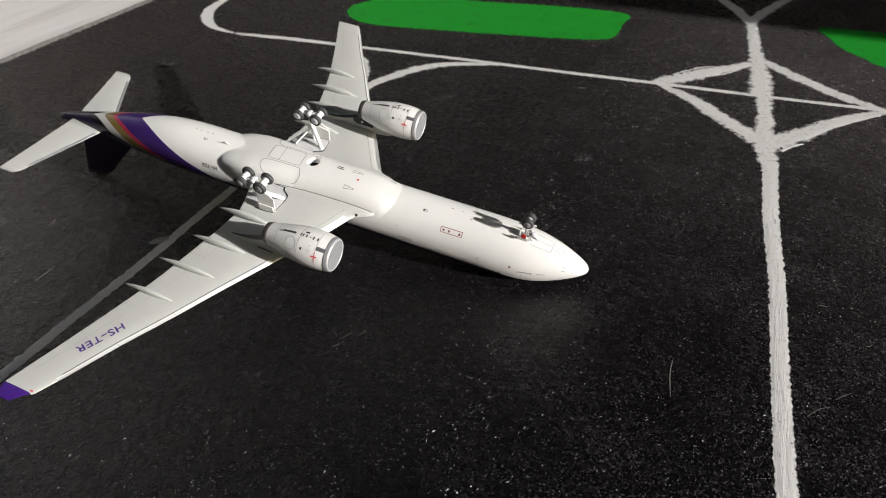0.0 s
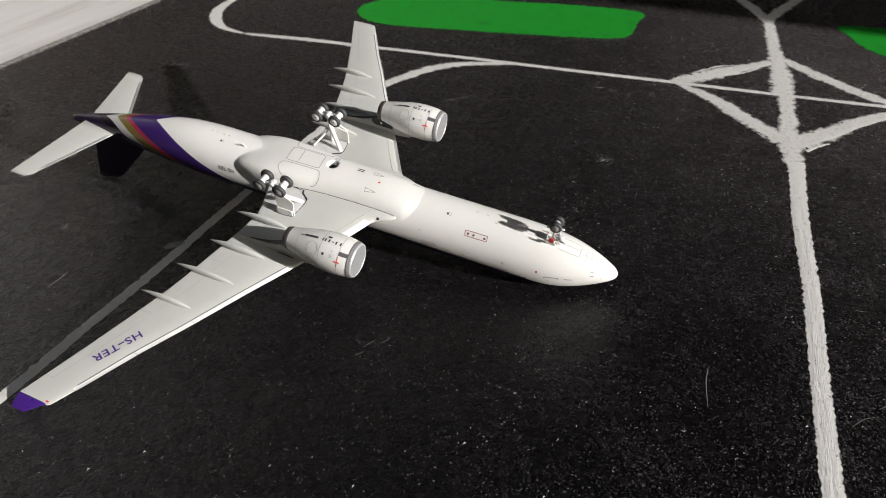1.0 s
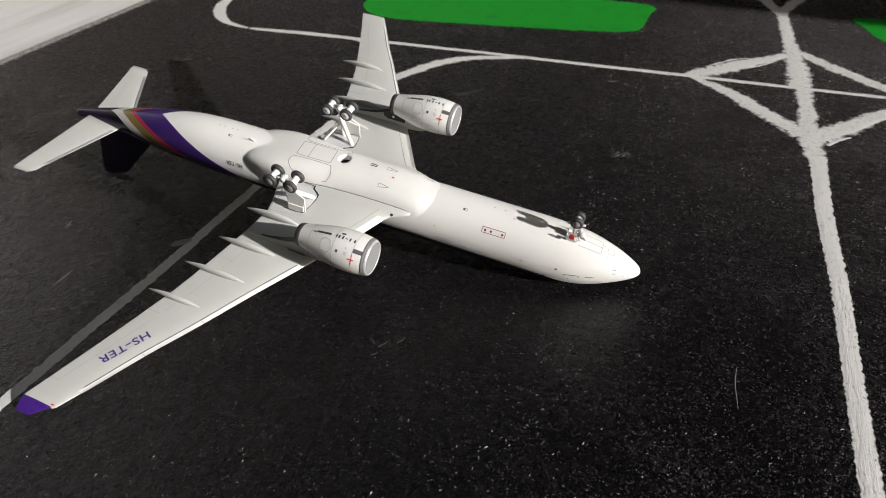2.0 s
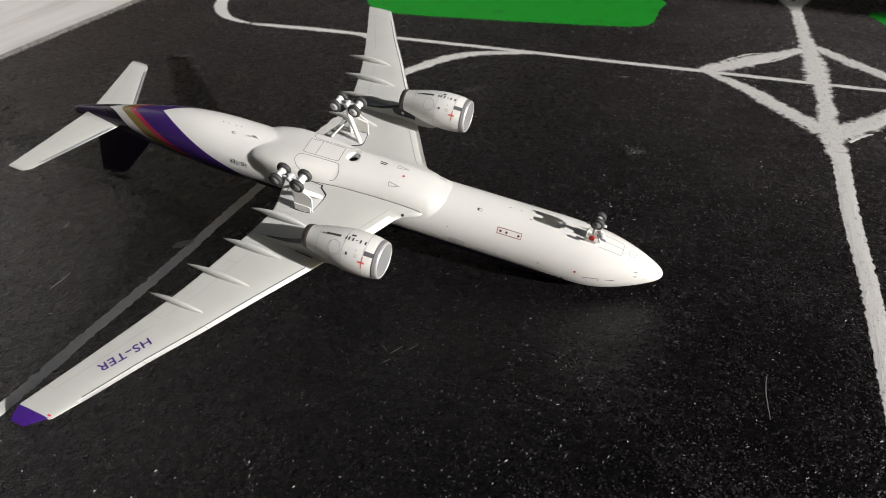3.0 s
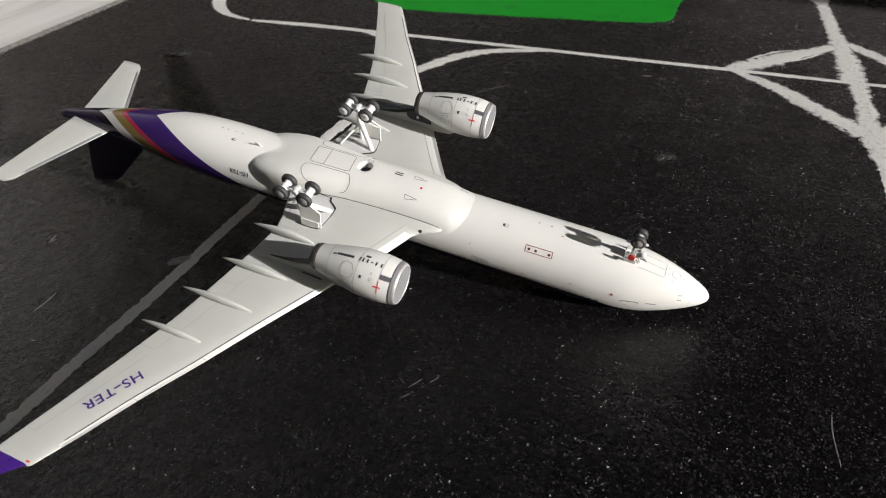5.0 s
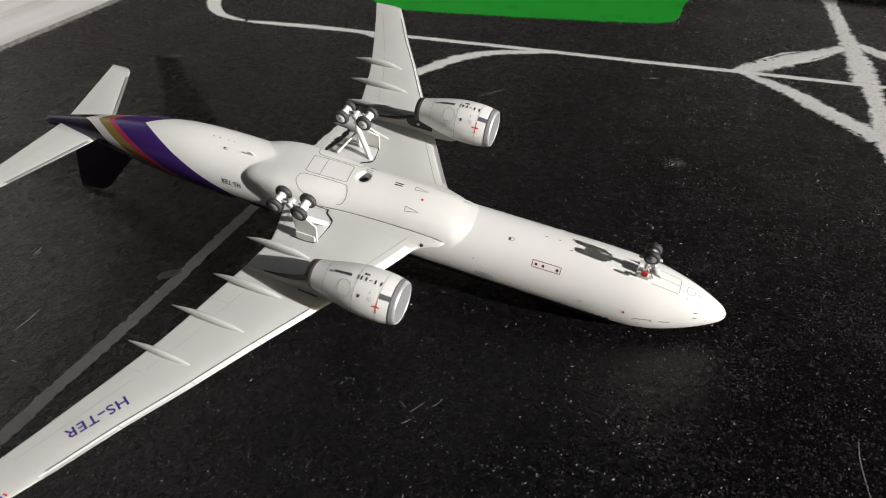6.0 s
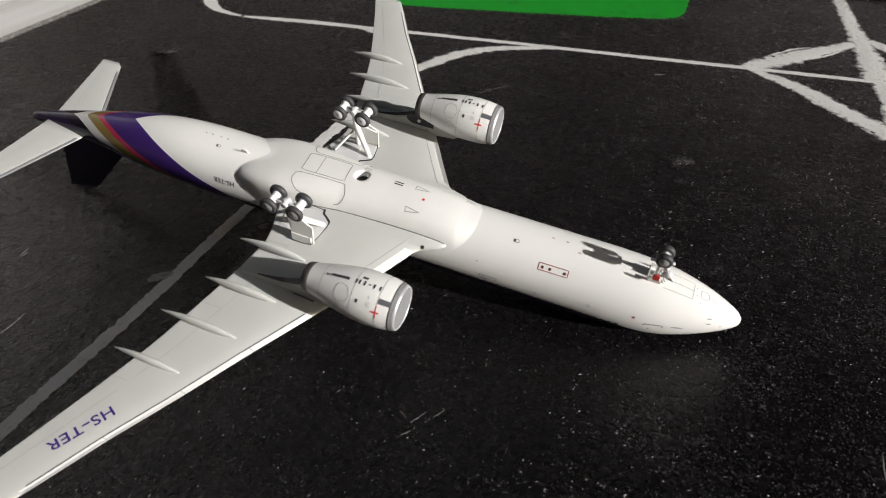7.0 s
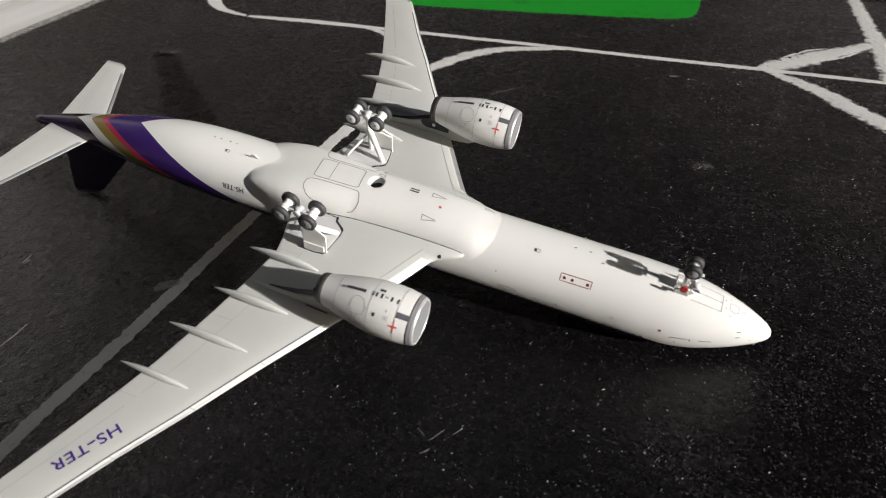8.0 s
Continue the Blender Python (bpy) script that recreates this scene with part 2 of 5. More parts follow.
def green_paint():
    """Flat green hobby paint laid on with a broad brush: long streaks, thin patches, dust."""
    m, n, l, b = material("green_area_paint", (0.016, 0.30, 0.035), 0.55, spec=0.2)
    vec = coords(n)
    mp = n.new("ShaderNodeMapping")
    mp.inputs["Scale"].default_value = (0.12, 1.0, 1.0)
    l.new(vec, mp.inputs["Vector"])
    streak, patchy, fine = noise_of(n, l, mp.outputs[0], 900, 4, 0.65), noise_of(n, l, vec, 130, 5, 0.65), noise_of(n, l, vec, 1500, 3)
    col = mix_of(n, l, streak, (0.010, 0.27, 0.018), (0.020, 0.38, 0.034))
    thin = ramp_of(n, l, patchy, [(0.28, (1, 1, 1)), (0.44, (0, 0, 0))])
    col = mix_of(n, l, value_of(n, l, "MULTIPLY", thin, 0.55), col, (0.008, 0.11, 0.012))
    speck = ramp_of(n, l, fine, [(0.66, (0, 0, 0)), (0.74, (1, 1, 1))])
    l.new(mix_of(n, l, value_of(n, l, "MULTIPLY", speck, 0.2), col, (0.16, 0.42, 0.15)), b.inputs["Base Color"])
    bumped(n, l, b, value_of(n, l, "ADD", streak, fine), 0.5, 0.0002)
    return m


GREEN = green_paint()


def white_wood():
    m, n, l, b = material("white_painted_table", (0.72, 0.71, 0.69), 0.5)
    mp = n.new("ShaderNodeMapping")
    mp.inputs["Scale"].default_value = (16.0, 1.3, 1.0)
    mp.inputs["Rotation"].default_value = (0, 0, 0.06)
    l.new(coords(n), mp.inputs["Vector"])
    grain = noise_of(n, l, mp.outputs[0], 5, 5, 0.6)
    l.new(ramp_of(n, l, grain, [(0.32, (0.66, 0.635, 0.605)), (0.48, (0.84, 0.82, 0.79)), (0.66, (0.90, 0.89, 0.87))]), b.inputs["Base Color"])
    bumped(n, l, b, grain, 0.3, 0.001)
    return m


TABLE = white_wood()


def plaster(name, tone):
    m, n, l, b = material(name, tone, 0.8)
    v = noise_of(n, l, coords(n), 6, 5)
    l.new(mix_of(n, l, v, tuple(c * 0.92 for c in tone), tone), b.inputs["Base Color"])
    bumped(n, l, b, noise_of(n, l, coords(n), 180, 3), 0.2, 0.002)
    return m


# tones of the unseen room, tuned for fill light and reflections in the board
WALL = plaster("wall_plaster", (0.61, 0.61, 0.61))
WALL_DARK = plaster("dark_wall_tone", (0.045, 0.038, 0.032))
FLOOR = plaster("floor_boards", (0.20, 0.175, 0.15))
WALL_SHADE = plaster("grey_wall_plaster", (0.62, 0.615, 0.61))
CEILING = plaster("dark_ceiling_tone", (0.06, 0.055, 0.05))
WALL_DIM = plaster("dim_wall_plaster", (0.20, 0.205, 0.215))


# ---- building helpers ----
U = 0.0025  # one metre of the full-size aircraft, at 1:400


def part(name, bm, mat, parent, label="", smooth=True):
    me = bpy.data.meshes.new(name)
    bm.to_mesh(me)
    bm.free()
    for p in me.polygons:
        p.use_smooth = smooth
    for one in mat if isinstance(mat, (list, tuple)) else [mat]:
        me.materials.append(one)
    ob = new(name, me)
    if parent is not None:
        ob.parent = parent
    if label:
        tagged(ob, label)
    return ob


def twin(ob, name=None, parent=None, m=None):
    """Another part on the same mesh."""
    o = new(name or ob.name.split(".")[0], ob.data)
    o.parent = parent or ob.parent
    if m is not None:
        o.matrix_basis = m
    return o


def loft(rings, cap=True):
    """Skin over closed rings of equal length, in aircraft metres."""
    bm = bmesh.new()
    rows = [[bm.verts.new(Vector(p) * U) for p in ring] for ring in rings]
    k = len(rows[0])
    for a, b in zip(rows, rows[1:]):
        for i in range(k):
            bm.faces.new((a[i], a[(i + 1) % k], b[(i + 1) % k], b[i]))
    if cap:
        bm.faces.new(rows[0])
        bm.faces.new(rows[-1])
    bmesh.ops.recalc_face_normals(bm, faces=bm.faces)
    return bm


def spin(profile, y=0.0, z=0.0, k=40, cap=True):
    """A body of revolution about an axis along x: profile of (x, radius)."""
    return loft([[(x, y + r * math.sin(a), z + r * math.cos(a)) for a in (2 * math.pi * i / k for i in range(k))] for x, r in profile], cap)


def rod(a, b, r, k=10, r2=None):
    """A round bar between two places in aircraft metres."""
    a, b = Vector(a), Vector(b)
    q = (b - a).to_track_quat("Z", "Y")
    ring = lambda c, s: [c + q @ Vector((s * math.cos(t), s * math.sin(t), 0)) for t in (2 * math.pi * i / k for i in range(k))]
    return loft([ring(a, r * 0.8), ring(a + (b - a) * 0.04, r), ring(b - (b - a) * 0.04, r2 or r), ring(b, (r2 or r) * 0.8)])


def joined(*bms):
    out = bmesh.new()
    for b in bms:
        me = bpy.data.meshes.new("tmp")
        b.to_mesh(me)
        b.free()
        out.from_mesh(me)
        bpy.data.meshes.remove(me)
    return out


def plate(corners, thick, bevel=0.0):
    """A flat panel with thickness from its outline, in aircraft metres."""
    bm = bmesh.new()
    vs = [bm.verts.new(Vector(c) * U) for c in corners]
    f = bm.faces.new(vs)
    bm.normal_update()
    nrm = f.normal.copy()
    up = bmesh.ops.extrude_face_region(bm, geom=[f])
    bmesh.ops.translate(bm, vec=nrm * thick * U, verts=[g for g in up["geom"] if isinstance(g, bmesh.types.BMVert)])
    bmesh.ops.recalc_face_normals(bm, faces=bm.faces)
    if bevel:
        bmesh.ops.bevel(bm, geom=bm.edges[:], offset=bevel * U, segments=2, affect="EDGES")
    return bm


def smooth_steps(xs, ys, at):
    """Monotone cubic through the stations xs, ys."""
    xs, ys = np.array(xs, float), np.array(ys, float)
    h, d = np.diff(xs), np.diff(ys) / np.diff(xs)
    m = np.r_[d[0], np.where(d[:-1] * d[1:] > 0, 2 * d[:-1] * d[1:] / (d[:-1] + d[1:] + 1e-12), 0), d[-1]]
    i = np.clip(np.searchsorted(xs, at) - 1, 0, len(h) - 1)
    t = (at - xs[i]) / h[i]
    return (2 * t**3 - 3 * t**2 + 1) * ys[i] + (t**3 - 2 * t**2 + t) * h[i] * m[i] + (-2 * t**3 + 3 * t**2) * ys[i + 1] + (t**3 - t**2) * h[i] * m[i + 1]


# ---- the place ----
E1, E2 = Vector((0.99954, -0.03035, 0)), Vector((0.03035, 0.99954, 0))  # along and across the board
PLAN = Matrix(((E1.x, E2.x, 0, 0), (E1.y, E2.y, 0, 0), (0, 0, 1, 0), (0, 0, 0, 1)))
BOARD_T = 0.0016


def box_bm(x0, x1, y0, y1, z0, z1, bevel=0.0):
    bm = bmesh.new()
    bmesh.ops.create_cube(bm, size=1.0)
    bmesh.ops.scale(bm, vec=(x1 - x0, y1 - y0, z1 - z0), verts=bm.verts)
    bmesh.ops.translate(bm, vec=((x0 + x1) / 2, (y0 + y1) / 2, (z0 + z1) / 2), verts=bm.verts)
    if bevel:
        bmesh.ops.bevel(bm, geom=bm.edges[:], offset=bevel, segments=3, affect="EDGES")
    return bm


def in_plan(x, y):
    """A place on the board, from world to board axes."""
    return Vector((x, y, 0)).dot(E1), Vector((x, y, 0)).dot(E2)


LEFT = in_plan(-109.7 * U, 96.0 * U)[0]
CORNER = Matrix.Translation((-109.7 * U, 96.0 * U, 0))
TABLE_PLAN = CORNER @ pose(0, 0, 0, 0, 0, 7.6) @ CORNER.inverted() @ PLAN  # the board's rim stands askew to its markings
board = part("display_board", box_bm(LEFT, LEFT + 0.75, -0.08, 0.62, -BOARD_T, 0, 0.0006), BOARD, None, smooth=False)
board.matrix_basis = TABLE_PLAN
tagged(board, "matt black painted display board with speckled chalky surface, lying on a white table", "display board", kind="structure")

table = new("table")
tagged(table, "white-painted wooden table with brushed grain under a black board", "table")
TOP = -BOARD_T
top = part("tabletop", box_bm(LEFT - 0.62, LEFT + 0.78, -0.14, 0.74, TOP - 0.03, TOP, 0.003), TABLE, table, smooth=False)
for x, y in ((LEFT - 0.56, -0.08), (LEFT + 0.72, -0.08), (LEFT - 0.56, 0.68), (LEFT + 0.72, 0.68)):
    part("leg", box_bm(x - 0.03, x + 0.03, y - 0.03, y + 0.03, -0.75, TOP - 0.03, 0.003), TABLE, table, smooth=False)
table.matrix_basis = TABLE_PLAN

# unseen room round the table; tones and sun window shape fill and reflections
RX0, RX1, RY0, RY1, RZ0, RZ1 = -1.15, 1.3, -1.9, 1.1, -0.75, 1.85
floor_ob = part("floor", box_bm(RX0 - 0.1, RX1 + 0.1, RY0 - 0.1, RY1 + 0.1, RZ0 - 0.1, RZ0), FLOOR, None, smooth=False)
LX0, LX1, LY0, LY1 = -0.45, 0.45, -0.75, 0.15  # unseen opening added for blue fill from above
ceiling_ob = part("ceiling", joined(
    box_bm(RX0 - 0.1, LX0, RY0 - 0.1, RY1 + 0.1, RZ1, RZ1 + 0.1),
    box_bm(LX1, RX1 + 0.1, RY0 - 0.1, RY1 + 0.1, RZ1, RZ1 + 0.1),
    box_bm(LX0, LX1, RY0 - 0.1, LY0, RZ1, RZ1 + 0.1),
    box_bm(LX0, LX1, LY1, RY1 + 0.1, RZ1, RZ1 + 0.1),
), CEILING, None, smooth=False)
# west and north sides split into pale and dark stretches for the reflections
walls = {
    "wall_west": box_bm(RX0 - 0.1, RX0, RY0 - 0.1, 0.25, RZ0, RZ1),
    "wall_northwest": box_bm(RX0 - 0.1, RX0, 0.25, RY1 + 0.1, RZ0, RZ1),
    "wall_north": box_bm(RX0, -0.35, RY1, RY1 + 0.1, RZ0, RZ1),
    "wall_northeast": box_bm(-0.35, RX1, RY1, RY1 + 0.1, RZ0, RZ1),
    "wall_south": box_bm(RX0, RX1, RY0 - 0.1, RY0, RZ0, RZ1),
}
spot = in_plan(14 * U, 164.4 * U)
way_plan = Vector((SUN_WAY.dot(E1), SUN_WAY.dot(E2), SUN_WAY.z))
JAMB = spot[1] - way_plan.y / way_plan.x * (spot[0] - RX1)  # unseen jamb, placed so that its edge shades the board's far part
WIN_Y0, WIN_Z0, WIN_Z1 = JAMB - 0.62, -0.02, 1.6
walls["wall_east"] = joined(
    box_bm(RX1, RX1 + 0.1, JAMB, RY1 + 0.1, RZ0, RZ1),
    box_bm(RX1, RX1 + 0.1, RY0 - 0.1, WIN_Y0, RZ0, RZ1),
    box_bm(RX1, RX1 + 0.1, WIN_Y0, JAMB, RZ0, WIN_Z0),
    box_bm(RX1, RX1 + 0.1, WIN_Y0, JAMB, WIN_Z1, RZ1),
)
for name, bm in walls.items():
    w = part(name, bm, {"wall_south": WALL_DARK, "wall_north": WALL_SHADE, "wall_northeast": WALL_DARK, "wall_west": WALL_DIM}.get(name, WALL), None, smooth=False)
    w.matrix_basis = PLAN
    tagged(w, {"wall_south": "unseen dark wall added to hold back fill light", "wall_northeast": "unseen dark wall added to hold back fill light", "wall_north": "unseen pale wall added to brighten the board's reflection"}.get(name, "unseen plain plaster wall added round the table"), "wall", kind="structure")
for ob, text, cat in ((floor_ob, "plain brown floor of the room", "floor"), (ceiling_ob, "unseen dark ceiling with an opening added for sky fill", "ceiling")):
    ob.matrix_basis = PLAN
    tagged(ob, text, cat, kind="structure")


# ---- painted airfield markings ----
def stroke(name, pts, widths, mat, label, height=0.00010, ragged=0.10, dry=0.0, across=10, seed=1, step=0.16, shag=0.018, grain=0.42, category="painted line"):
    """A brushed line along pts (board units of 2.5 mm), with uneven edges and gaps where the brush ran dry."""
    P = [Vector((x, y, 0)) for x, y in pts]
    fine, wide = [], []
    for i in range(len(P) - 1):
        p0, p1, p2, p3 = P[max(i - 1, 0)], P[i], P[i + 1], P[min(i + 2, len(P) - 1)]
        k = max(2, int((p2 - p1).length / step))
        for j in range(k + (i == len(P) - 2)):
            t = j / k
            fine.append(0.5 * ((2 * p1) + (p2 - p0) * t + (2 * p0 - 5 * p1 + 4 * p2 - p3) * t * t + (3 * p1 - p0 - 3 * p2 + p3) * t**3))
            wide.append((widths[i] * (1 - t) + widths[i + 1] * t) * 1.10)
    bm = bmesh.new()
    uv, rim_uv = bm.loops.layers.uv.new("uv"), bm.loops.layers.uv.new("rim")
    rows, run = [], 0.0
    rng = np.random.default_rng(seed)
    for i, (c, w) in enumerate(zip(fine, wide)):
        d = (fine[min(i + 1, len(fine) - 1)] - fine[max(i - 1, 0)]).normalized()
        s = Vector((-d.y, d.x, 0))
        run += (c - fine[i - 1]).length if i else 0
        run_g = run * grain
        lo = -0.5 + ragged * (noise.noise((run_g * 1.1, seed * 7.3, 0)) + 0.7 * noise.noise((run_g * 3.7, seed * 3.1, 5)))
        hi = 0.5 + ragged * (noise.noise((run_g * 1.2, seed * 5.7, 9)) + 0.7 * noise.noise((run_g * 3.9, seed * 2.3, 2)))
        hair = [shag * (2.2 * noise.noise((run_g * 1.9, seed * s, 1)) + 1.3 * noise.noise((run_g * 4.3, seed, s)) + 0.15 * rng.normal()) for s in (1.3, 4.7)]
        lo, hi = lo + hair[0], hi + hair[1]
        row = []
        for j in range(across + 1):
            f = lo + (hi - lo) * j / across
            rise = height * (0.25 + 0.75 * min(1, 4 * min(j, across - j) / across)) * (0.8 + 0.4 * noise.noise((run * 0.2, j * 1.7, seed)))
            row.append((bm.verts.new(((c + s * f * w) * U) + Vector((0, 0, max(rise, 0.00003)))), f * w * U, run * U, j / across - 0.5))
        rows.append(row)
    run_of = [row[0][2] / U for row in rows]
    for i, (a, b) in enumerate(zip(rows, rows[1:])):
        for j in range(across):
            rim = min(j, across - 1 - j)
            if dry and rim < 2 and noise.noise((run_of[i] * 0.9, j * 0.9, seed * 11.0)) + 0.5 * noise.noise((run_of[i] * 3.1, j * 1.7, seed)) > 0.42 - dry * (2 - rim) * 0.5:
                continue
            f = bm.faces.new((a[j][0], a[j + 1][0], b[j + 1][0], b[j][0]))
            for lp, q in zip(f.loops, (a[j], a[j + 1], b[j + 1], b[j])):
                lp[uv].uv = (q[1], q[2])
                lp[rim_uv].uv = (q[3], 0)
    loose = [v for v in bm.verts if not v.link_faces]
    bmesh.ops.delete(bm, geom=loose, context="VERTS")
    bmesh.ops.recalc_face_normals(bm, faces=bm.faces)
    ob = part(name, bm, mat, None)
    return tagged(ob, label, category, kind="structure")


def patch(name, pts, mat, label, height=0.00008, seed=1, fray=(0, 0)):
    """A filled painted area with a wavering edge; pts in board units."""
    P = [Vector((x, y, 0)) for x, y in pts]
    rim = []
    for i in range(len(P)):
        p0, p1, p2, p3 = (P[(i + k) % len(P)] for k in (-1, 0, 1, 2))
        for j in range(24):
            t = j / 24
            c = 0.5 * ((2 * p1) + (p2 - p0) * t + (2 * p0 - 5 * p1 + 4 * p2 - p3) * t * t + (3 * p1 - p0 - 3 * p2 + p3) * t**3)
            n = noise.noise_vector(c * 0.9 + Vector((seed, 0, 0)))
            fine = noise.noise_vector(c * 3.1 + Vector((seed, 4, 0)))
            rim.append(c + Vector((n.x, n.y, 0)) * 0.22 + Vector((fine.x, fine.y, 0)) * (0.3 if fray[0] < c.x < fray[1] else 0.10))
    bm = bmesh.new()
    uv = bm.loops.layers.uv.new("uv")
    vs = [bm.verts.new(p * U + Vector((0, 0, height))) for p in rim]
    low = [bm.verts.new(p * 1.0 * U + Vector((0, 0, 0.00001))) for p in rim]
    for i in range(len(vs)):
        j = (i + 1) % len(vs)
        bm.faces.new((vs[i], low[i], low[j], vs[j]))
    bm.faces.new(vs)
    for f in bm.faces:
        for lp in f.loops:
            lp[uv].uv = (lp.vert.co.y, lp.vert.co.x)
    bmesh.ops.recalc_face_normals(bm, faces=bm.faces)
    return tagged(part(name, bm, mat, None, smooth=False), label, "painted area", kind="structure")


SMEAR = line_paint("thin_grey_smear", (0.42, 0.41, 0.40), 0.45)
MARK = "white painted taxiway line with ragged brush edges on the black board"
stroke("taxi_line", [(25.7, 53.1), (24.85, 58.0), (24.1, 67.4), (23.7, 74.1), (23.2, 82.3), (22.65, 88.0), (22.05, 94.7), (21.6, 103.4), (21.3, 107.6)],
       [1.40, 1.40, 1.40, 1.42, 1.48, 1.58, 1.65, 1.75, 2.1], LINE_CRISP, MARK, ragged=0.05, dry=0.0, seed=3, across=14, shag=0.035, grain=1.1)
stroke("taxi_line", [(21.3, 105.6), (20.9, 109.6), (20.6, 112.6), (20.2, 117.0), (20.0, 122.0), (19.7, 126.5), (19.2, 131.0)],
       [1.6, 2.7, 3.1, 2.7, 2.35, 2.45, 2.6], LINE, MARK, ragged=0.10, dry=0.0, seed=5, across=14, shag=0.03)
stroke("taxi_line", [(18.9, 129.0), (18.7, 134.5), (18.2, 140.0), (17.6, 145.0), (16.9, 150.0), (16.2, 157.0), (15.5, 163.0), (14.9, 168.6)],
       [3.0, 3.5, 3.0, 2.6, 2.3, 2.2, 2.0, 2.0], LINE, MARK, ragged=0.11, dry=0.0, seed=6, across=14, shag=0.03, height=0.00014)
stroke("taxi_line", [(15.1, 164.6), (12.2, 172.4), (8.4, 179.2), (3.6, 184.4)], [2.2, 2.7, 2.4, 2.2], LINE, MARK, seed=7)
stroke("taxi_line", [(15.2, 164.9), (17.2, 173.0), (20.0, 181.0), (23.6, 187.2), (31.2, 189.4), (46.0, 190.6)], [2.2, 2.6, 2.3, 1.8, 1.3, 1.2], LINE, MARK, seed=9)
stroke("thin_taxi_line", [(-77.2, 124.6), (-71.0, 125.1), (-64.3, 125.7), (-49.5, 126.3), (-36.8, 126.8), (-27.0, 127.2), (-11.0, 127.6), (4.1, 128.2), (17.4, 128.6), (27.0, 129.0), (35.4, 129.4), (58.4, 130.1)],
       [0.9, 1.5, 1.6, 1.25, 1.2, 1.15, 1.15, 1.15, 1.05, 1.05, 1.1, 1.1], LINE_THIN, "thin white painted line across the black board", ragged=0.06, seed=11, category="painted line")
stroke("taxi_line", [(-95.7, 152.0), (-95.9, 143.9), (-94.1, 136.8), (-90.6, 131.4), (-85.6, 127.0), (-81.0, 125.2), (-77.8, 124.7)],
       [1.9, 2.0, 2.6, 2.6, 1.8, 1.1, 0.7], LINE_THIN, "curved white painted line on the black board", ragged=0.06, seed=13)
# the diamond: each side a broad dry stroke with narrower wet passes over it
stroke("taxi_line", [(3.2, 128.4), (6.3, 131.3), (9.0, 133.9), (11.6, 136.6), (14.4, 139.6), (17.6, 142.6)], [1.0, 3.7, 3.7, 2.9, 2.5, 2.3], LINE, MARK, ragged=0.13, dry=0.05, seed=15)
stroke("taxi_line", [(5.8, 130.2), (9.4, 133.2), (13.0, 137.6), (17.2, 142.0)], [0.9, 1.7, 1.6, 1.2], LINE_CRISP, MARK, ragged=0.16, seed=16, height=0.00013)
stroke("taxi_line", [(6.0, 133.6), (9.0, 137.2), (11.4, 138.8)], [0.3, 0.55, 0.2], LINE, "dry wisp of white paint beside the line", ragged=0.4, seed=33)
stroke("taxi_line", [(10.0, 133.2), (12.8, 135.6), (15.2, 138.6)], [0.2, 0.5, 0.3], LINE, "dry wisp of white paint beside the line", ragged=0.4, seed=34)
stroke("taxi_line", [(3.6, 128.4), (8.0, 125.3), (11.1, 122.5), (13.7, 119.4), (16.5, 116.5), (19.8, 112.9)], [0.9, 2.3, 2.6, 3.0, 2.9, 3.2], LINE, MARK, ragged=0.11, dry=0.05, seed=17)
stroke("taxi_line", [(8.6, 125.4), (12.0, 122.0), (15.6, 118.0), (19.4, 114.2)], [0.4, 1.2, 1.3, 0.8], LINE_CRISP, MARK, ragged=0.18, seed=18, height=0.00013)
stroke("taxi_line", [(18.6, 144.0), (22.0, 140.4), (24.8, 137.4), (27.8, 134.6), (31.0, 131.9), (35.2, 129.5)], [2.0, 2.5, 2.7, 2.5, 2.6, 1.2], LINE, MARK, ragged=0.10, dry=0.0, seed=19)
stroke("taxi_line", [(21.0, 112.4), (23.0, 114.8), (25.0, 117.2), (26.9, 120.0), (29.2, 123.2), (31.8, 126.0), (36.0, 129.4)], [3.2, 3.6, 3.2, 2.7, 2.2, 1.7, 1.2], LINE, MARK, ragged=0.10, dry=0.05, seed=21)
stroke("taxi_line", [(22.9, 113.6), (25.6, 117.0), (28.2, 120.6), (31.6, 124.6), (34.8, 127.6)], [0.6, 1.3, 1.0, 0.9, 0.5], LINE_CRISP, MARK, ragged=0.16, seed=24, height=0.00013)
stroke("taxi_line", [(22.5, 110.9), (23.7, 112.7), (25.1, 114.2)], [0.5, 0.6, 0.3], LINE_CRISP, "short stray dab of white paint by the line", ragged=0.3, seed=22, height=0.00013)
stroke("taxi_line", [(-22.2, 127.2), (-30.1, 124.3), (-34.7, 120.3), (-37.2, 115.2), (-38.7, 111.0), (-38.9, 104.5), (-38.6, 98.4)],
       [1.0, 2.1, 2.7, 2.4, 2.1, 2.0, 1.9], LINE, MARK, ragged=0.08, dry=0.0, seed=23)
stroke("taxi_line", [(-56.0, 126.2), (-50.4, 124.2), (-45.0, 119.8), (-41.3, 113.4), (-39.7, 106.8)], [0.8, 1.5, 1.8, 1.7, 1.6], LINE, MARK, ragged=0.14, dry=0.06, seed=25)
stroke("taxi_line", [(-35.7, 36.0), (-36.0, 44.6), (-36.4, 51.0), (-36.6, 57.0), (-37.0, 63.5), (-37.5, 69.0), (-38.0, 77.0), (-38.6, 86.0), (-38.9, 92.0), (-38.7, 98.5)],
       [1.2, 1.2, 1.2, 1.2, 1.2, 1.2, 1.25, 1.35, 1.6, 1.9], LINE_CRISP, MARK, ragged=0.07, dry=0.0, seed=27, shag=0.05, grain=1.0)
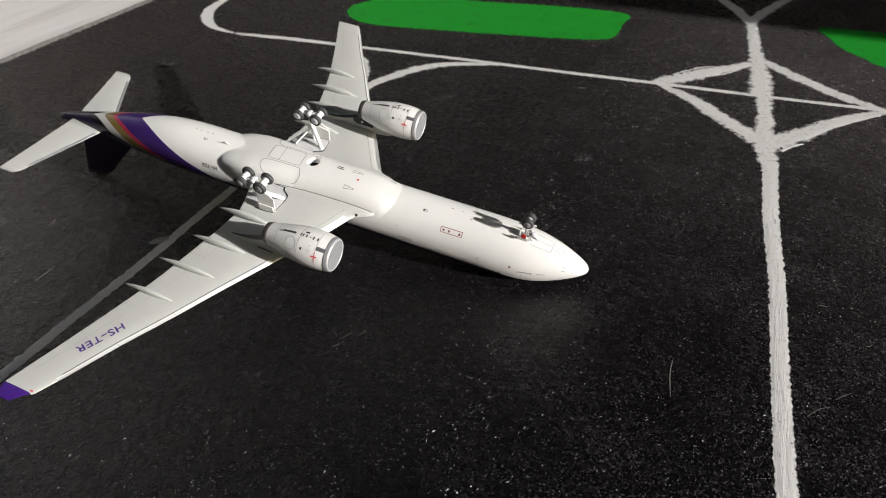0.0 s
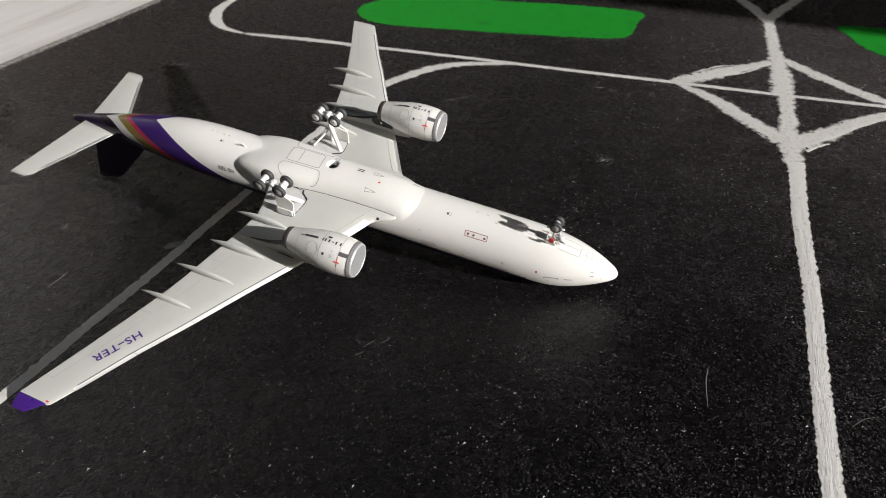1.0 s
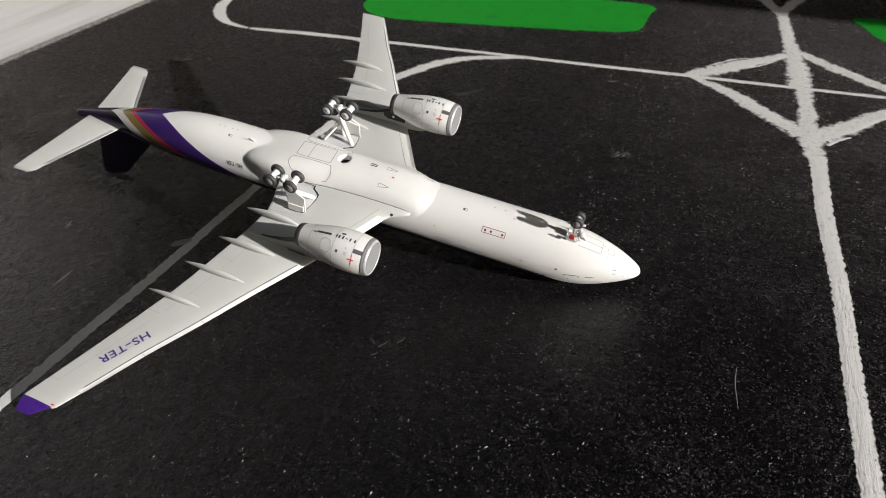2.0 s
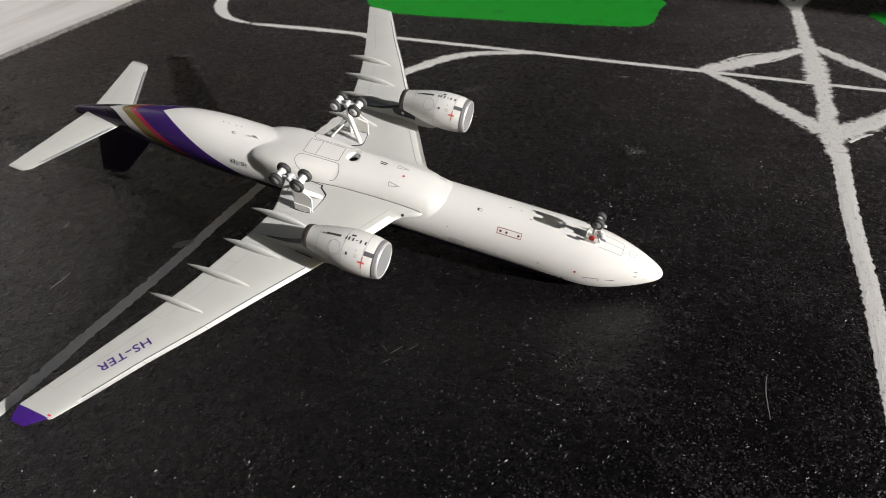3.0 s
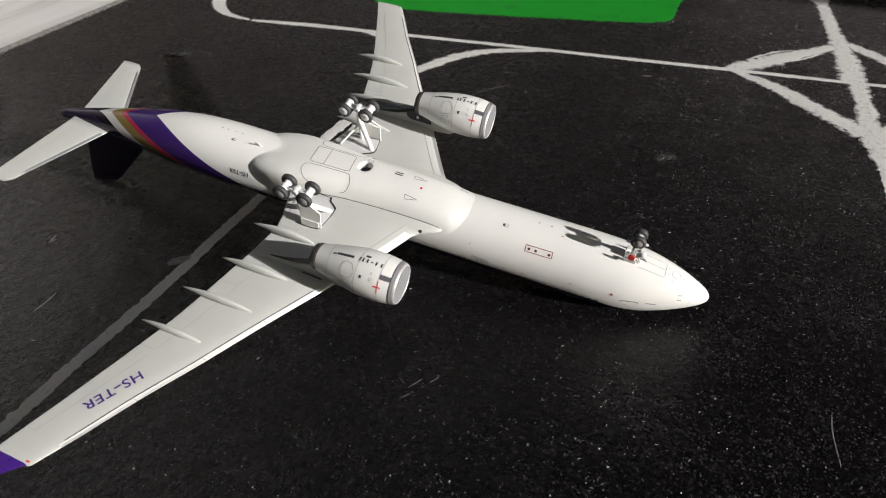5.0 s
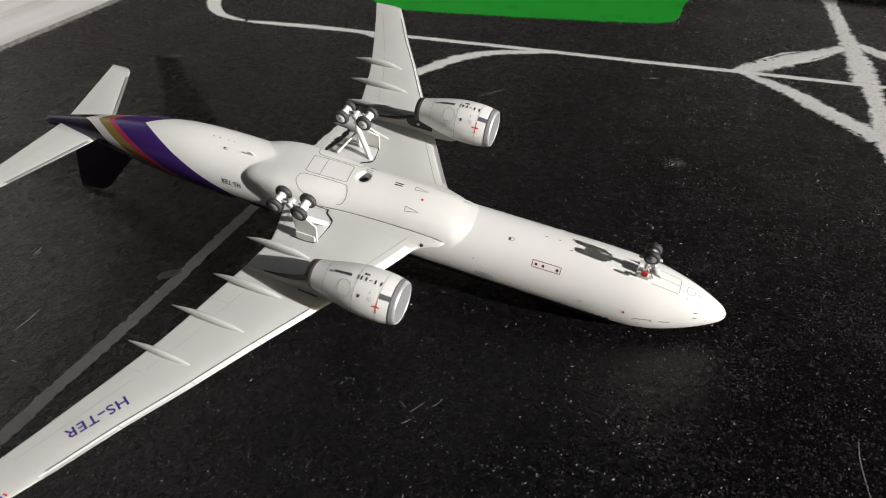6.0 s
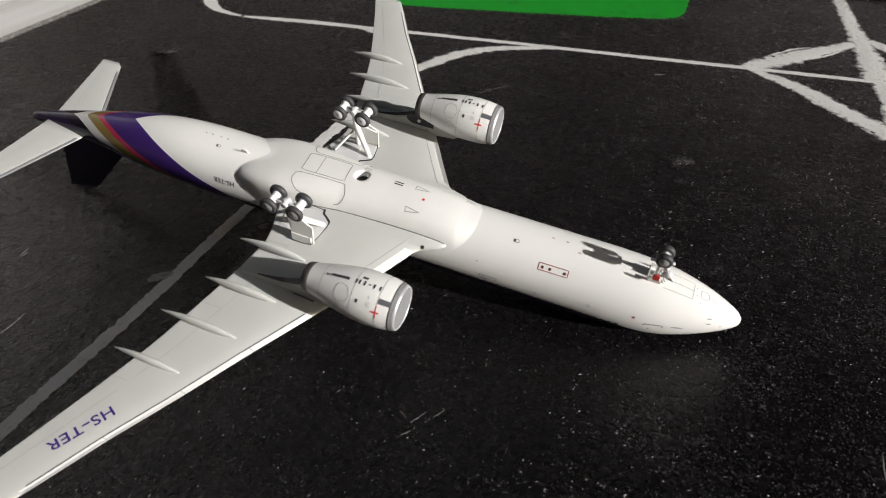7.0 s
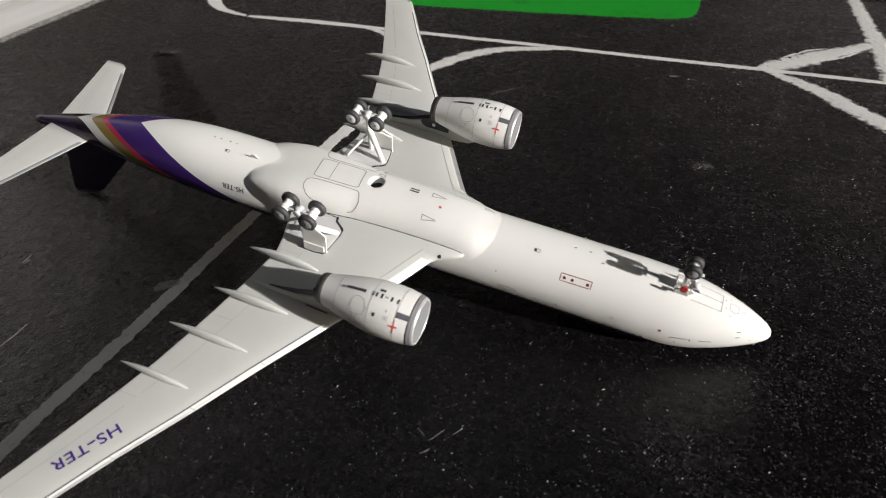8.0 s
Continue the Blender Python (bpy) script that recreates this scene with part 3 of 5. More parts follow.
SMUDGE = line_paint("dust_smudge", (0.12, 0.115, 0.108), 0.5, feather=(2.0, 2.6, -2.1))
for pts, w in (([(-1.3, 99.2), (-0.4, 99.7), (0.5, 100.3)], [1.4, 2.3, 1.4]), ([(-80.4, 104.4), (-78.0, 106.4), (-75.4, 108.0)], [1.8, 3.0, 1.8])):
    stroke("dust_smudge", pts, w, SMUDGE, "faint pale smudge of dust on the black board", height=0.00004, ragged=0.25, seed=41, category="smudge")
stroke("paint_smear", [(-38.8, 63.4), (-38.5, 64.0), (-38.0, 64.6), (-37.4, 65.0)], [0.7, 1.3, 1.4, 0.9], SMEAR, "grey smear of paint beside the taxiway line", ragged=0.3, dry=0.4, seed=29, category="paint smear")
patch("grass_area", [(-64.3, 145.9), (-64.5, 150.9), (-58.7, 158.8), (-38.1, 161.5), (-20.9, 163.5), (-8.2, 162.7), (-7.5, 155.7), (-7.4, 148.7), (-9.8, 145.5), (-19.8, 143.2), (-37.4, 140.7), (-52.8, 139.0), (-59.9, 140.8)],
      GREEN, "green painted grass area between the taxiway lines", seed=3, fray=(-12.0, 0.0))
patch("grass_area", [(27.4, 166.0), (29.0, 159.6), (30.6, 155.2), (33.9, 150.9), (36.8, 147.8), (50.0, 143.0), (85.0, 143.5), (84.0, 164.5), (55.0, 166.8), (38.0, 166.6)],
      GREEN, "green painted grass area beside the taxiway junction", seed=8)


def flecks():
    """Countless tiny pale flecks and fibres on the board's surface."""
    rng = np.random.default_rng(5)
    verts, faces = [], []
    for i in range(112000):
        if i < 60:  # a dusty smudge
            x, y = (rng.normal(-0.4, 0.5), rng.normal(99.6, 0.7))
        elif i < 52000:
            x, y = rng.uniform(-110, 45), 34 + 156 * rng.random() ** 1.5
        else:
            x, y = -38 + 86 * rng.random() ** 0.72, rng.uniform(40, 150)
        if i >= 60:
            if 0.4 * noise.noise((x * 0.05, y * 0.05, 3.0)) + 0.25 * noise.noise((x * 0.3, y * 0.3, 7.0)) + 0.42 < rng.random() * 0.9:
                continue
            if rng.random() < 0.007 * max(0, y - 95) or rng.random() > min(1.0, max(0.12, (x + 40) / 36)):
                continue
        big = rng.random() ** 6
        size = (0.024 + 0.058 * big) * min(1.0, max(0.65, 1 + (x + 2) / 40))
        a, bend, thin = rng.uniform(0, math.pi), rng.uniform(-0.5, 0.5), rng.uniform(0.3, 1.0)
        if rng.random() < 0.5:
            size, thin, bend = min(size, 0.04) * rng.uniform(2.0, 4.2), 0.11, bend * 0.6
        d, s = Vector((math.cos(a), math.sin(a), 0)), Vector((-math.sin(a), math.cos(a), 0))
        c = Vector((x, y, 0))
        k = len(verts)
        for f, g, z in ((-1, bend, 0.004), (-0.2, -thin, 0.02 + 0.03 * big), (1, bend * 0.8, 0.01), (0.3, thin, 0.045 + 0.02 * big)):
            verts.append(((c + d * f * size + s * g * size) + Vector((0, 0, z + 0.012))) * U)
        faces += [(k, k + 1, k + 2), (k, k + 2, k + 3)]
    me = bpy.data.meshes.new("dust_flecks")
    me.from_pydata([tuple(v) for v in verts], [], faces)
    m, n, l, b = material("pale_dust", (0.4, 0.38, 0.36), 0.6)
    geo = n.new("ShaderNodeNewGeometry")
    l.new(ramp_of(n, l, geo.outputs["Random Per Island"], [(0.0, (0.07, 0.065, 0.07)), (0.55, (0.22, 0.21, 0.215)), (0.86, (0.48, 0.47, 0.47)), (1.0, (0.82, 0.81, 0.80))]), b.inputs["Base Color"])
    me.materials.append(m)
    return tagged(new("dust_flecks", me), "fine pale dust flecks and fibres scattered over the black board", "dust", kind="stuff")


flecks()
SCRATCH = material("pale_scratch", (0.22, 0.20, 0.19), 0.6)[0]
LONG_MARKS = (([(15.71, 68.01), (15.75, 66.35), (16.18, 63.79)], 0.10), ([(-44.8, 53.9), (-44.85, 55.2), (-45.05, 56.45)], 0.16), ([(-26.84, 108.58), (-25.28, 110.63), (-23.79, 112.56)], 0.14),
              ([(28.0, 68.7), (28.6, 69.4), (29.3, 70.0)], 0.06), ([(26.0, 66.0), (26.8, 67.1), (27.6, 67.7)], 0.05), ([(-11.60, 59.0), (-11.34, 59.5), (-11.02, 60.2)], 0.07))
NICKS = (((-11.74, 57.9), (-11.3, 58.5), 0.09), ((-12.7, 59.6), (-12.0, 59.2), 0.06), ((-10.4, 60.0), (-10.0, 60.8), 0.07), ((-52.4, 61.6), (-52.7, 62.8), 0.22), ((-52.2, 61.5), (-52.1, 62.3), 0.14),
         ((-42.0, 51.5), (-41.5, 51.6), 0.10), ((26.8, 80.3), (27.6, 80.4), 0.10), ((30.4, 76.0), (30.9, 76.4), 0.08), ((-7.2, 121.9), (-6.0, 122.4), 0.45))
for pts, w in LONG_MARKS + tuple(([a, ((a[0] + b[0]) / 2 + 0.05, (a[1] + b[1]) / 2), b], w) for a, b, w in NICKS):
    stroke("scratch", pts, [w * 0.5, w, w * 0.4], SCRATCH, "thin pale scratch in the black board paint", height=0.00006, ragged=0.25, across=3, seed=31, step=0.2, category="scratch")

# ---- the model aircraft ----
airliner = new("model_airliner")
tagged(airliner, "white diecast model airliner with purple tail, upside down on the board", "model aircraft")
airliner.matrix_basis = Matrix(((-0.98782, -0.02829, -0.15301, 0.016423), (-0.06065, 0.97556, 0.21120, 0.185385), (0.14330, 0.21790, -0.96539, 0.004369), (0, 0, 0, 1)))

# body: station from the nose, radius and height of the middle
BX = [0, 0.15, 0.5, 1, 2, 3, 4, 5, 6.5, 8, 9.5, 42, 44, 46, 48, 50, 52, 54, 56, 58, 60, 62, 63.0, 63.3]
BR = [0.05, 0.36, 0.68, 0.98, 1.47, 1.87, 2.20, 2.46, 2.70, 2.81, 2.86, 2.86, 2.81, 2.70, 2.54, 2.33, 2.05, 1.75, 1.43, 1.14, 0.84, 0.55, 0.42, 0.30]
BZ = [-0.76, -0.76, -0.74, -0.70, -0.60, -0.48, -0.36, -0.26, -0.16, -0.10, -0.08, -0.08, -0.08, -0.05, 0.04, 0.18, 0.36, 0.56, 0.78, 1.02, 1.28, 1.58, 1.74, 1.80]
BY = [0, 0, 0, 0, 0.02, 0.05, 0.08, 0.10, 0.10, 0.10, 0.10, 0.10, 0.10, 0.10, 0.10, 0.10, 0.10, 0.10, 0.10, 0.08, 0.05, 0, 0, 0]
stations = sorted(set([0, 0.04, 0.1, 0.2, 0.35, 0.55, 0.8, 1.1] + list(np.arange(1.5, 63.01, 0.5)) + [63.15, 63.3]))
SEG = 64
body_rings = []
for x in stations:
    r, c = float(smooth_steps(BX, BR, x)), float(smooth_steps(BX, BZ, x))
    if x < 0.5:
        r = 0.97 * math.sqrt(max(x, 0.002))
    off = float(np.interp(x, BX, BY))
    body_rings.append([(x, off + r * math.sin(a), c + r * math.cos(a)) for a in (2 * math.pi * i / SEG for i in range(SEG))])
body_bm = loft(body_rings)
bmesh.ops.delete(body_bm, geom=[f for f in body_bm.faces if len(f.verts) == 4 and f.calc_center_median().z < -2 * U and math.hypot((f.calc_center_median().x / U - 28.88) / 1.05, (f.calc_center_median().y / U - 0.30) / 0.85) < 1], context="FACES")
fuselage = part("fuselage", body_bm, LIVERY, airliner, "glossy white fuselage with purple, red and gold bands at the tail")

# belly fairing with the oval socket for a stand
FX = [19.5, 19.8, 20.2, 20.7, 21.9, 24, 28, 33, 35.2, 36.6, 37.7, 38.5, 38.9]
FW = [1.7, 2.0, 2.2, 2.36, 2.46, 2.52, 2.58, 2.77, 2.88, 2.81, 2.64, 2.46, 2.32]
FB = [-2.87, -2.94, -3.01, -3.11, -3.25, -3.38, -3.42, -3.34, -3.16, -2.97, -2.79, -2.58, -2.4]
FAIR_Z, FAIR_N = -0.7, 2.6
BODY_C = Vector((0.10, -0.08))  # middle of the body where the fairing sits
fair_rings = []
for x in list(np.arange(18.6, 39.85, 0.15)) + [39.9]:
    near = min(max(x, FX[0]), FX[-1])
    sink = 0.9 * max(0.0, FX[0] - x) + 1.8 * max(0.0, x - FX[-1])
    w, zb = float(smooth_steps(FX, FW, near)) - sink, float(smooth_steps(FX, FB, near)) + sink
    h, power = FAIR_Z - zb, float(np.interp(x, [30, 36], [FAIR_N, 4.4]))
    skin_r = float(smooth_steps(BX, BR, x)) - 0.02
    soft = float(np.interp(x, [19, 22, 26, 34, 36, 39], [0.26, 0.24, 0.12, 0.12, 0.14, 0.11]))
    ring = []
    for i in range(160):
        a = 2 * math.pi * i / 160
        d = Vector((math.sin(a), math.cos(a)))
        # reach of the fairing's rounded box along this way, by bisection
        lo, hi = 0.0, 5.0
        for _ in range(26):
            m = (lo + hi) / 2
            py, pz = BODY_C.x + d.x * m, BODY_C.y + d.y * m - FAIR_Z
            inside = abs(py / w) ** power + abs(pz / (h if pz < 0 else 1.6)) ** power < 1
            lo, hi = (m, hi) if inside else (lo, m)
        k = max(soft - abs(lo - skin_r), 0.0) / soft
        r = max(lo, skin_r) + k * k * soft / 4
        ring.append((x, BODY_C.x + d.x * r, BODY_C.y + d.y * r))
    fair_rings.append(ring)
fair_bm = loft(fair_rings)
HX, HY, HA, HB = 29.0, 0.28, 0.53, 0.58  # socket: middle and half sizes
gone = [f for f in fair_bm.faces if f.calc_center_median().z < -2 * U and ((f.calc_center_median().x / U - HX) / HA) ** 2 + ((f.calc_center_median().y / U - HY) / HB) ** 2 < 1 and len(f.verts) == 4]
bmesh.ops.delete(fair_bm, geom=gone, context="FACES")
rim_edges = [e for e in fair_bm.edges if e.is_boundary]
for v in {v for e in rim_edges for v in e.verts}:
    dx, dy = (v.co.x / U - HX) / HA, (v.co.y / U - HY) / HB
    k = 1 / max(math.hypot(dx, dy), 0.05)
    v.co.x, v.co.y = (HX + dx * k * HA) * U, (HY + dy * k * HB) * U
wall_geo = bmesh.ops.extrude_edge_only(fair_bm, edges=rim_edges)["geom"]
for v in (g for g in wall_geo if isinstance(g, bmesh.types.BMVert)):
    v.co.z += 0.75 * U
bmesh.ops.recalc_face_normals(fair_bm, faces=fair_bm.faces)
fairing = part("belly_fairing", fair_bm, WHITE, airliner, "smooth white belly fairing with an oval stand socket")
# near-black disc paints the shade at the bottom of the socket
part("socket_floor", spin([(0, 0.01), (0.02, 0.80)], k=24), BLACKISH, airliner).matrix_basis = Matrix.Translation((HX * U, HY * U, -2.72 * U)) @ pose(0, 0, 0, 0, 90, 0)


def section(x0, chord, y, z, thick, twist=0.0, k=22):
    """A wing section: flat below, cambered above, rounded in front and sharp behind."""
    ring = []
    for i in range(k):
        c = 0.5 * (1 - math.cos(math.pi * i / (k - 1)))
        up = thick * (2.97 * math.sqrt(c) - 1.26 * c - 3.52 * c * c + 2.84 * c**3 - 1.015 * c**4) * 0.62
        ring.append((x0 + c * chord, y, z + 0.34 * thick + up))
    for i in range(k - 2, 0, -1):
        c = 0.5 * (1 - math.cos(math.pi * i / (k - 1)))
        dn = thick * (2.97 * math.sqrt(c) - 1.26 * c - 3.52 * c * c + 2.84 * c**3 - 1.015 * c**4) * 0.36
        ring.append((x0 + c * chord, y, z + 0.34 * thick - dn))
    return ring


def wing_line(y):
    """Front, back and underside height of the wing at a distance from the middle."""
    return (float(np.interp(y, [1.6, 2.5, 2.76, 3.0, 3.22, 3.6, 9.72, 15.3, 19.4, 23.2, 27.0, 29.4], [20.9, 21.1, 21.45, 22.1, 22.72, 23.15, 26.85, 30.37, 32.84, 35.28, 37.48, 38.98])),
            float(np.interp(y, [1.6, 4.8, 6.2, 9.2, 16.3, 20.1, 24.5, 29.4], [34.9, 34.2, 33.8, 34.4, 36.48, 37.98, 39.85, 42.03])),
            float(smooth_steps([1.0, 2.4, 3.5, 5.0, 7.0, 9.0, 30.0], [-2.05, -2.04, -1.80, -1.50, -1.26, -1.09, 0.632], y)))


def surface_of(*obs):
    """Trees for casting rays on parts in the aircraft's own axes."""
    vs, fs = [], []
    for ob in obs:
        k = len(vs)
        vs += [v.co.copy() for v in ob.data.vertices]
        fs += [[i + k for i in p.vertices] for p in ob.data.polygons]
    return BVHTree.FromPolygons(vs, fs)


STATIONS = (1.6, 2.3, 2.5, 2.58, 2.67, 2.76, 2.88, 3.0, 3.11, 3.22, 3.4, 3.6, 4.2, 5.4, 6.6, 7.9, 9.2, 11, 13, 15, 17, 19, 21, 23, 25, 27, 28.6, 29.3)


def halves(side):
    """+1: starboard, -1: port."""
    rings = []
    for y in STATIONS:
        le, te, z = wing_line(y)
        rings.append([(px, side * py, pz) for px, py, pz in section(le, te - le, y, z, float(np.interp(y, [2.6, 3.3, 9, 29], [1.0, 1.28, 0.85, 0.28])))])
    le, te, z = wing_line(29.4)
    rings.append([(px, side * py, pz) for px, py, pz in section(le + 0.12, te - le - 0.14, 29.46, z + 0.06, 0.14)])
    wing = part("wing", loft(rings), GREY, airliner, "pale grey swept wing")
    tip = []
    for f in (0.0, 0.15, 0.35, 0.6, 0.85, 1.0):
        y, zz = 29.35 + (1.2 if side < 0 else 0.6) * f, z + 0.02 + 0.10 * f + 0.22 * f * f
        if side > 0:  # this one stands more upright
            zz = z + 0.04 + 0.45 * f + 0.7 * f * f
        x0, ch = le + 0.15 + 1.5 * f, (te - le - 0.15) * (1 - f) + 1.25 * f
        tip.append([(px, side * py, pz) for px, py, pz in section(x0, ch, y, zz, 0.16 * (1 - 0.4 * f))])
    part("winglet", loft(tip), PURPLE, wing, "purple upturned winglet")
    part("position_lamp", spin([(39.05, 0.02), (39.15, 0.12), (39.4, 0.13), (39.55, 0.03)], side * 29.2, z + 0.1, 12), RED if side < 0 else GREY_DARK, wing, "small red wingtip lamp" if side < 0 else "")

    def nose(y, under_d, upper_d, lift=0.014):
        """The front edge's outline, from the underside round to the top."""
        i = min(max(int(np.searchsorted(STATIONS, y)) - 1, 0), len(STATIONS) - 2)
        f = (y - STATIONS[i]) / (STATIONS[i + 1] - STATIONS[i])
        out = []
        for part_of in range(-8, 7):
            ends = []
            for yy in STATIONS[i:i + 2]:
                le, te, z = wing_line(yy)
                th = float(np.interp(yy, [2.6, 3.3, 9, 29], [1.0, 1.28, 0.85, 0.28]))
                c = (under_d if part_of < 0 else upper_d) * (abs(part_of) / (8 if part_of < 0 else 6)) ** 2 / (te - le)
                t = th * (2.97 * math.sqrt(c) - 1.26 * c - 3.52 * c * c)
                ends.append(Vector((le + c * (te - le) - lift * (1 - abs(part_of) / 8), side * yy, z + 0.34 * th + (-0.36 * t - lift * abs(part_of) / 8 if part_of < 0 else 0.62 * t + lift * part_of / 8))))
            out.append(ends[0].lerp(ends[1], f))
        return out

    for y0, y1 in ((3.62, 8.3), (10.7, 14.6), (14.68, 18.8), (18.88, 23.1), (23.18, 27.6)):
        bm = bmesh.new()
        rows = [[bm.verts.new(q * U) for q in nose(y, 0.12 if y > 10 else 0.16 if side < 0 else 0.36, 0.3)] for y in np.linspace(y0, y1, 9)]
        for a, b in zip(rows, rows[1:]):
            for i in range(len(a) - 1):
                bm.faces.new((a[i], a[i + 1], b[i + 1], b[i]))
        bmesh.ops.recalc_face_normals(bm, faces=bm.faces)
        part("slat", bm, SLAT, wing, "bare metal leading edge")
    tree = surface_of(wing)

    def under(x, y):
        hit = tree.ray_cast(Vector((x, side * y, -6)) * U, Vector((0, 0, 1)))
        return hit[0] / U if hit[0] else Vector((x, side * y, wing_line(y)[2]))

    # flap track fairings: slim spindles that reach past the trailing edge
    for y, x0, x1, r in ((17.85, 33.4, 38.8, 0.36), (14.35, 31.25, 37.55, 0.40), (10.98, 30.2, 36.2, 0.43), (7.2, 30.0, 35.65, 0.42)):
        rings = []
        zc = wing_line(y)[2]
        for f in (0, 0.03, 0.08, 0.16, 0.28, 0.42, 0.56, 0.7, 0.82, 0.92, 0.98, 1.0):
            s = r * (math.sin(math.pi * f**0.8) ** 0.8 if 0 < f < 1 else 0) + 0.015
            z0 = zc + 0.12 - 0.20 * math.sin(math.pi * f) - 0.10 * f
            rings.append([(x0 + (x1 - x0) * f, side * y + s * 0.62 * math.cos(a), z0 + s * 1.05 * math.sin(a)) for a in (2 * math.pi * i / 16 for i in range(16))])
        part("flap_fairing", loft(rings), GREY, wing)

    # slat and flap joints as fine inked grooves
    def joint(name, pts, w, mat, lift=0.012):
        bm = bmesh.new()
        P = [under(x, y) + Vector((0, 0, -lift)) for x, y in pts]
        row = []
        for i, p in enumerate(P):
            d = (P[min(i + 1, len(P) - 1)] - P[max(i - 1, 0)]).normalized()
            s = Vector((-d.y, d.x, 0)) * w / 2
            row.append((bm.verts.new((p - s) * U), bm.verts.new((p + s) * U)))
        for (a, b), (c, d) in zip(row, row[1:]):
            bm.faces.new((a, b, d, c))
        bmesh.ops.recalc_face_normals(bm, faces=bm.faces)
        return part(name, bm, mat, wing)

    slat = lambda y: wing_line(y)[0] + (0.34 + 0.004 * (30 - y) if y > 10 else 1.13)
    # white strips paint the gleam between bare edge and gap, none inboard to starboard
    for y0, y1 in ((3.62, 8.3), (10.7, 14.6), (14.68, 18.8), (18.88, 23.1), (23.18, 27.6))[side > 0:]:
        bm = bmesh.new()
        rows = []
        for y in np.linspace(y0, y1, 11):
            le, back = wing_line(y)[0], (slat(y) - 0.05 if y > 10 else wing_line(y)[0] + 0.62)
            rows.append([bm.verts.new((under(le + 0.10 + (back - le - 0.10) * f, y) + Vector((0, 0, -0.011))) * U) for f in (0, 0.3, 0.65, 1)])
        for a, b in zip(rows, rows[1:]):
            for i in range(3):
                bm.faces.new((a[i], a[i + 1], b[i + 1], b[i]))
        bmesh.ops.recalc_face_normals(bm, faces=bm.faces)
        part("slat_gleam", bm, WHITE, wing, "white strip painting the gleam on the slat")
    joint("slat_gap", [(slat(y), y) for y in np.arange(11.0, 27.6, 0.6)], 0.10, GREY_DARK)
    joint("slat_line", [(23.62, 2.66), (24.05, 3.3)] + [(slat(y), y) for y in np.arange(3.9, 9.0, 0.4)], 0.05, LINE_SOFT)
    flap = lambda y: wing_line(y)[1] - float(np.interp(y, [4, 9.2, 20, 28], [1.75, 1.9, 1.35, 0.8]))
    joint("flap_line", [(flap(y), y) for y in np.arange(6.2, 19.4, 0.5)], 0.04, LINE_FAINT)
    joint("aileron_line", [(flap(y), y) for y in np.arange(20.2, 27.6, 0.6)], 0.04, LINE_FAINT)
    for y in (6.4, 9.4, 12.7, 19.5, 27.4):
        joint("flap_end_line", [(flap(y) + (wing_line(y)[1] - flap(y) - 0.12) * f, y) for f in (0, 0.25, 0.5, 0.75, 1)], 0.04, LINE_FAINT)
    at, lean, _, _ = tree.ray_cast(Vector((22.62, side * 3.10, -6)) * U, Vector((0, 0, 1)))
    lean = lean if lean.z < 0 else -lean
    plug = spin([(-0.05, 0.14), (0.02, 0.14), (0.05, 0.10), (0.05, 0.01)], k=16)
    part("root_rivet", plug, BLACKISH, wing).matrix_basis = Matrix.Translation(at) @ lean.to_track_quat("X", "Z").to_matrix().to_4x4()
    # dark line beside the pylon's foot
    joint("pylon_dark_line", [(29.6, 9.9), (28.8, 9.92), (27.95, 9.95)], 0.10, BLACKISH, 0.015)
    # gear bay lies flush: dark strips paint its shaded edge, with a paler floor
    bay = [(32.0, 2.70), (30.78, 2.80), (30.70, 3.08), (30.36, 3.30), (29.98, 3.62), (30.12, 4.55), (30.44, 5.80), (31.1, 5.86), (32.6, 5.75), (33.6, 5.2), (33.7, 3.0)]
    joint("gear_bay_edge", bay[:2], 0.07, BLACKISH, 0.015)
    joint("gear_bay_edge", [(30.82, 2.74)] + bay[1:5], 0.17, BLACKISH, 0.015)
    joint("gear_bay_edge", [bay[4], (30.0, 4.1), bay[5], (30.27, 5.2), bay[6]], 0.11, BLACKISH, 0.015)
    joint("gear_bay_edge", [bay[6], bay[7], (31.8, 5.83), bay[8]], 0.09, BLACKISH, 0.015)
    bm = bmesh.new()
    bm.faces.new([bm.verts.new((under(x, y) + Vector((0, 0, -0.008))) * U) for x, y in bay])
    part("gear_bay_floor", bm, METAL, wing, smooth=False)
    return wing, under


wing_r, _ = halves(1)
wing_l, under_l = halves(-1)


# engines
POD = [(21.38, 1.46), (21.42, 1.565), (21.6, 1.62), (21.85, 1.67), (22.3, 1.74), (22.9, 1.785), (23.6, 1.785), (24.3, 1.75), (25.1, 1.64), (26.0, 1.46), (27.0, 1.22), (27.8, 1.03), (28.05, 0.98)]


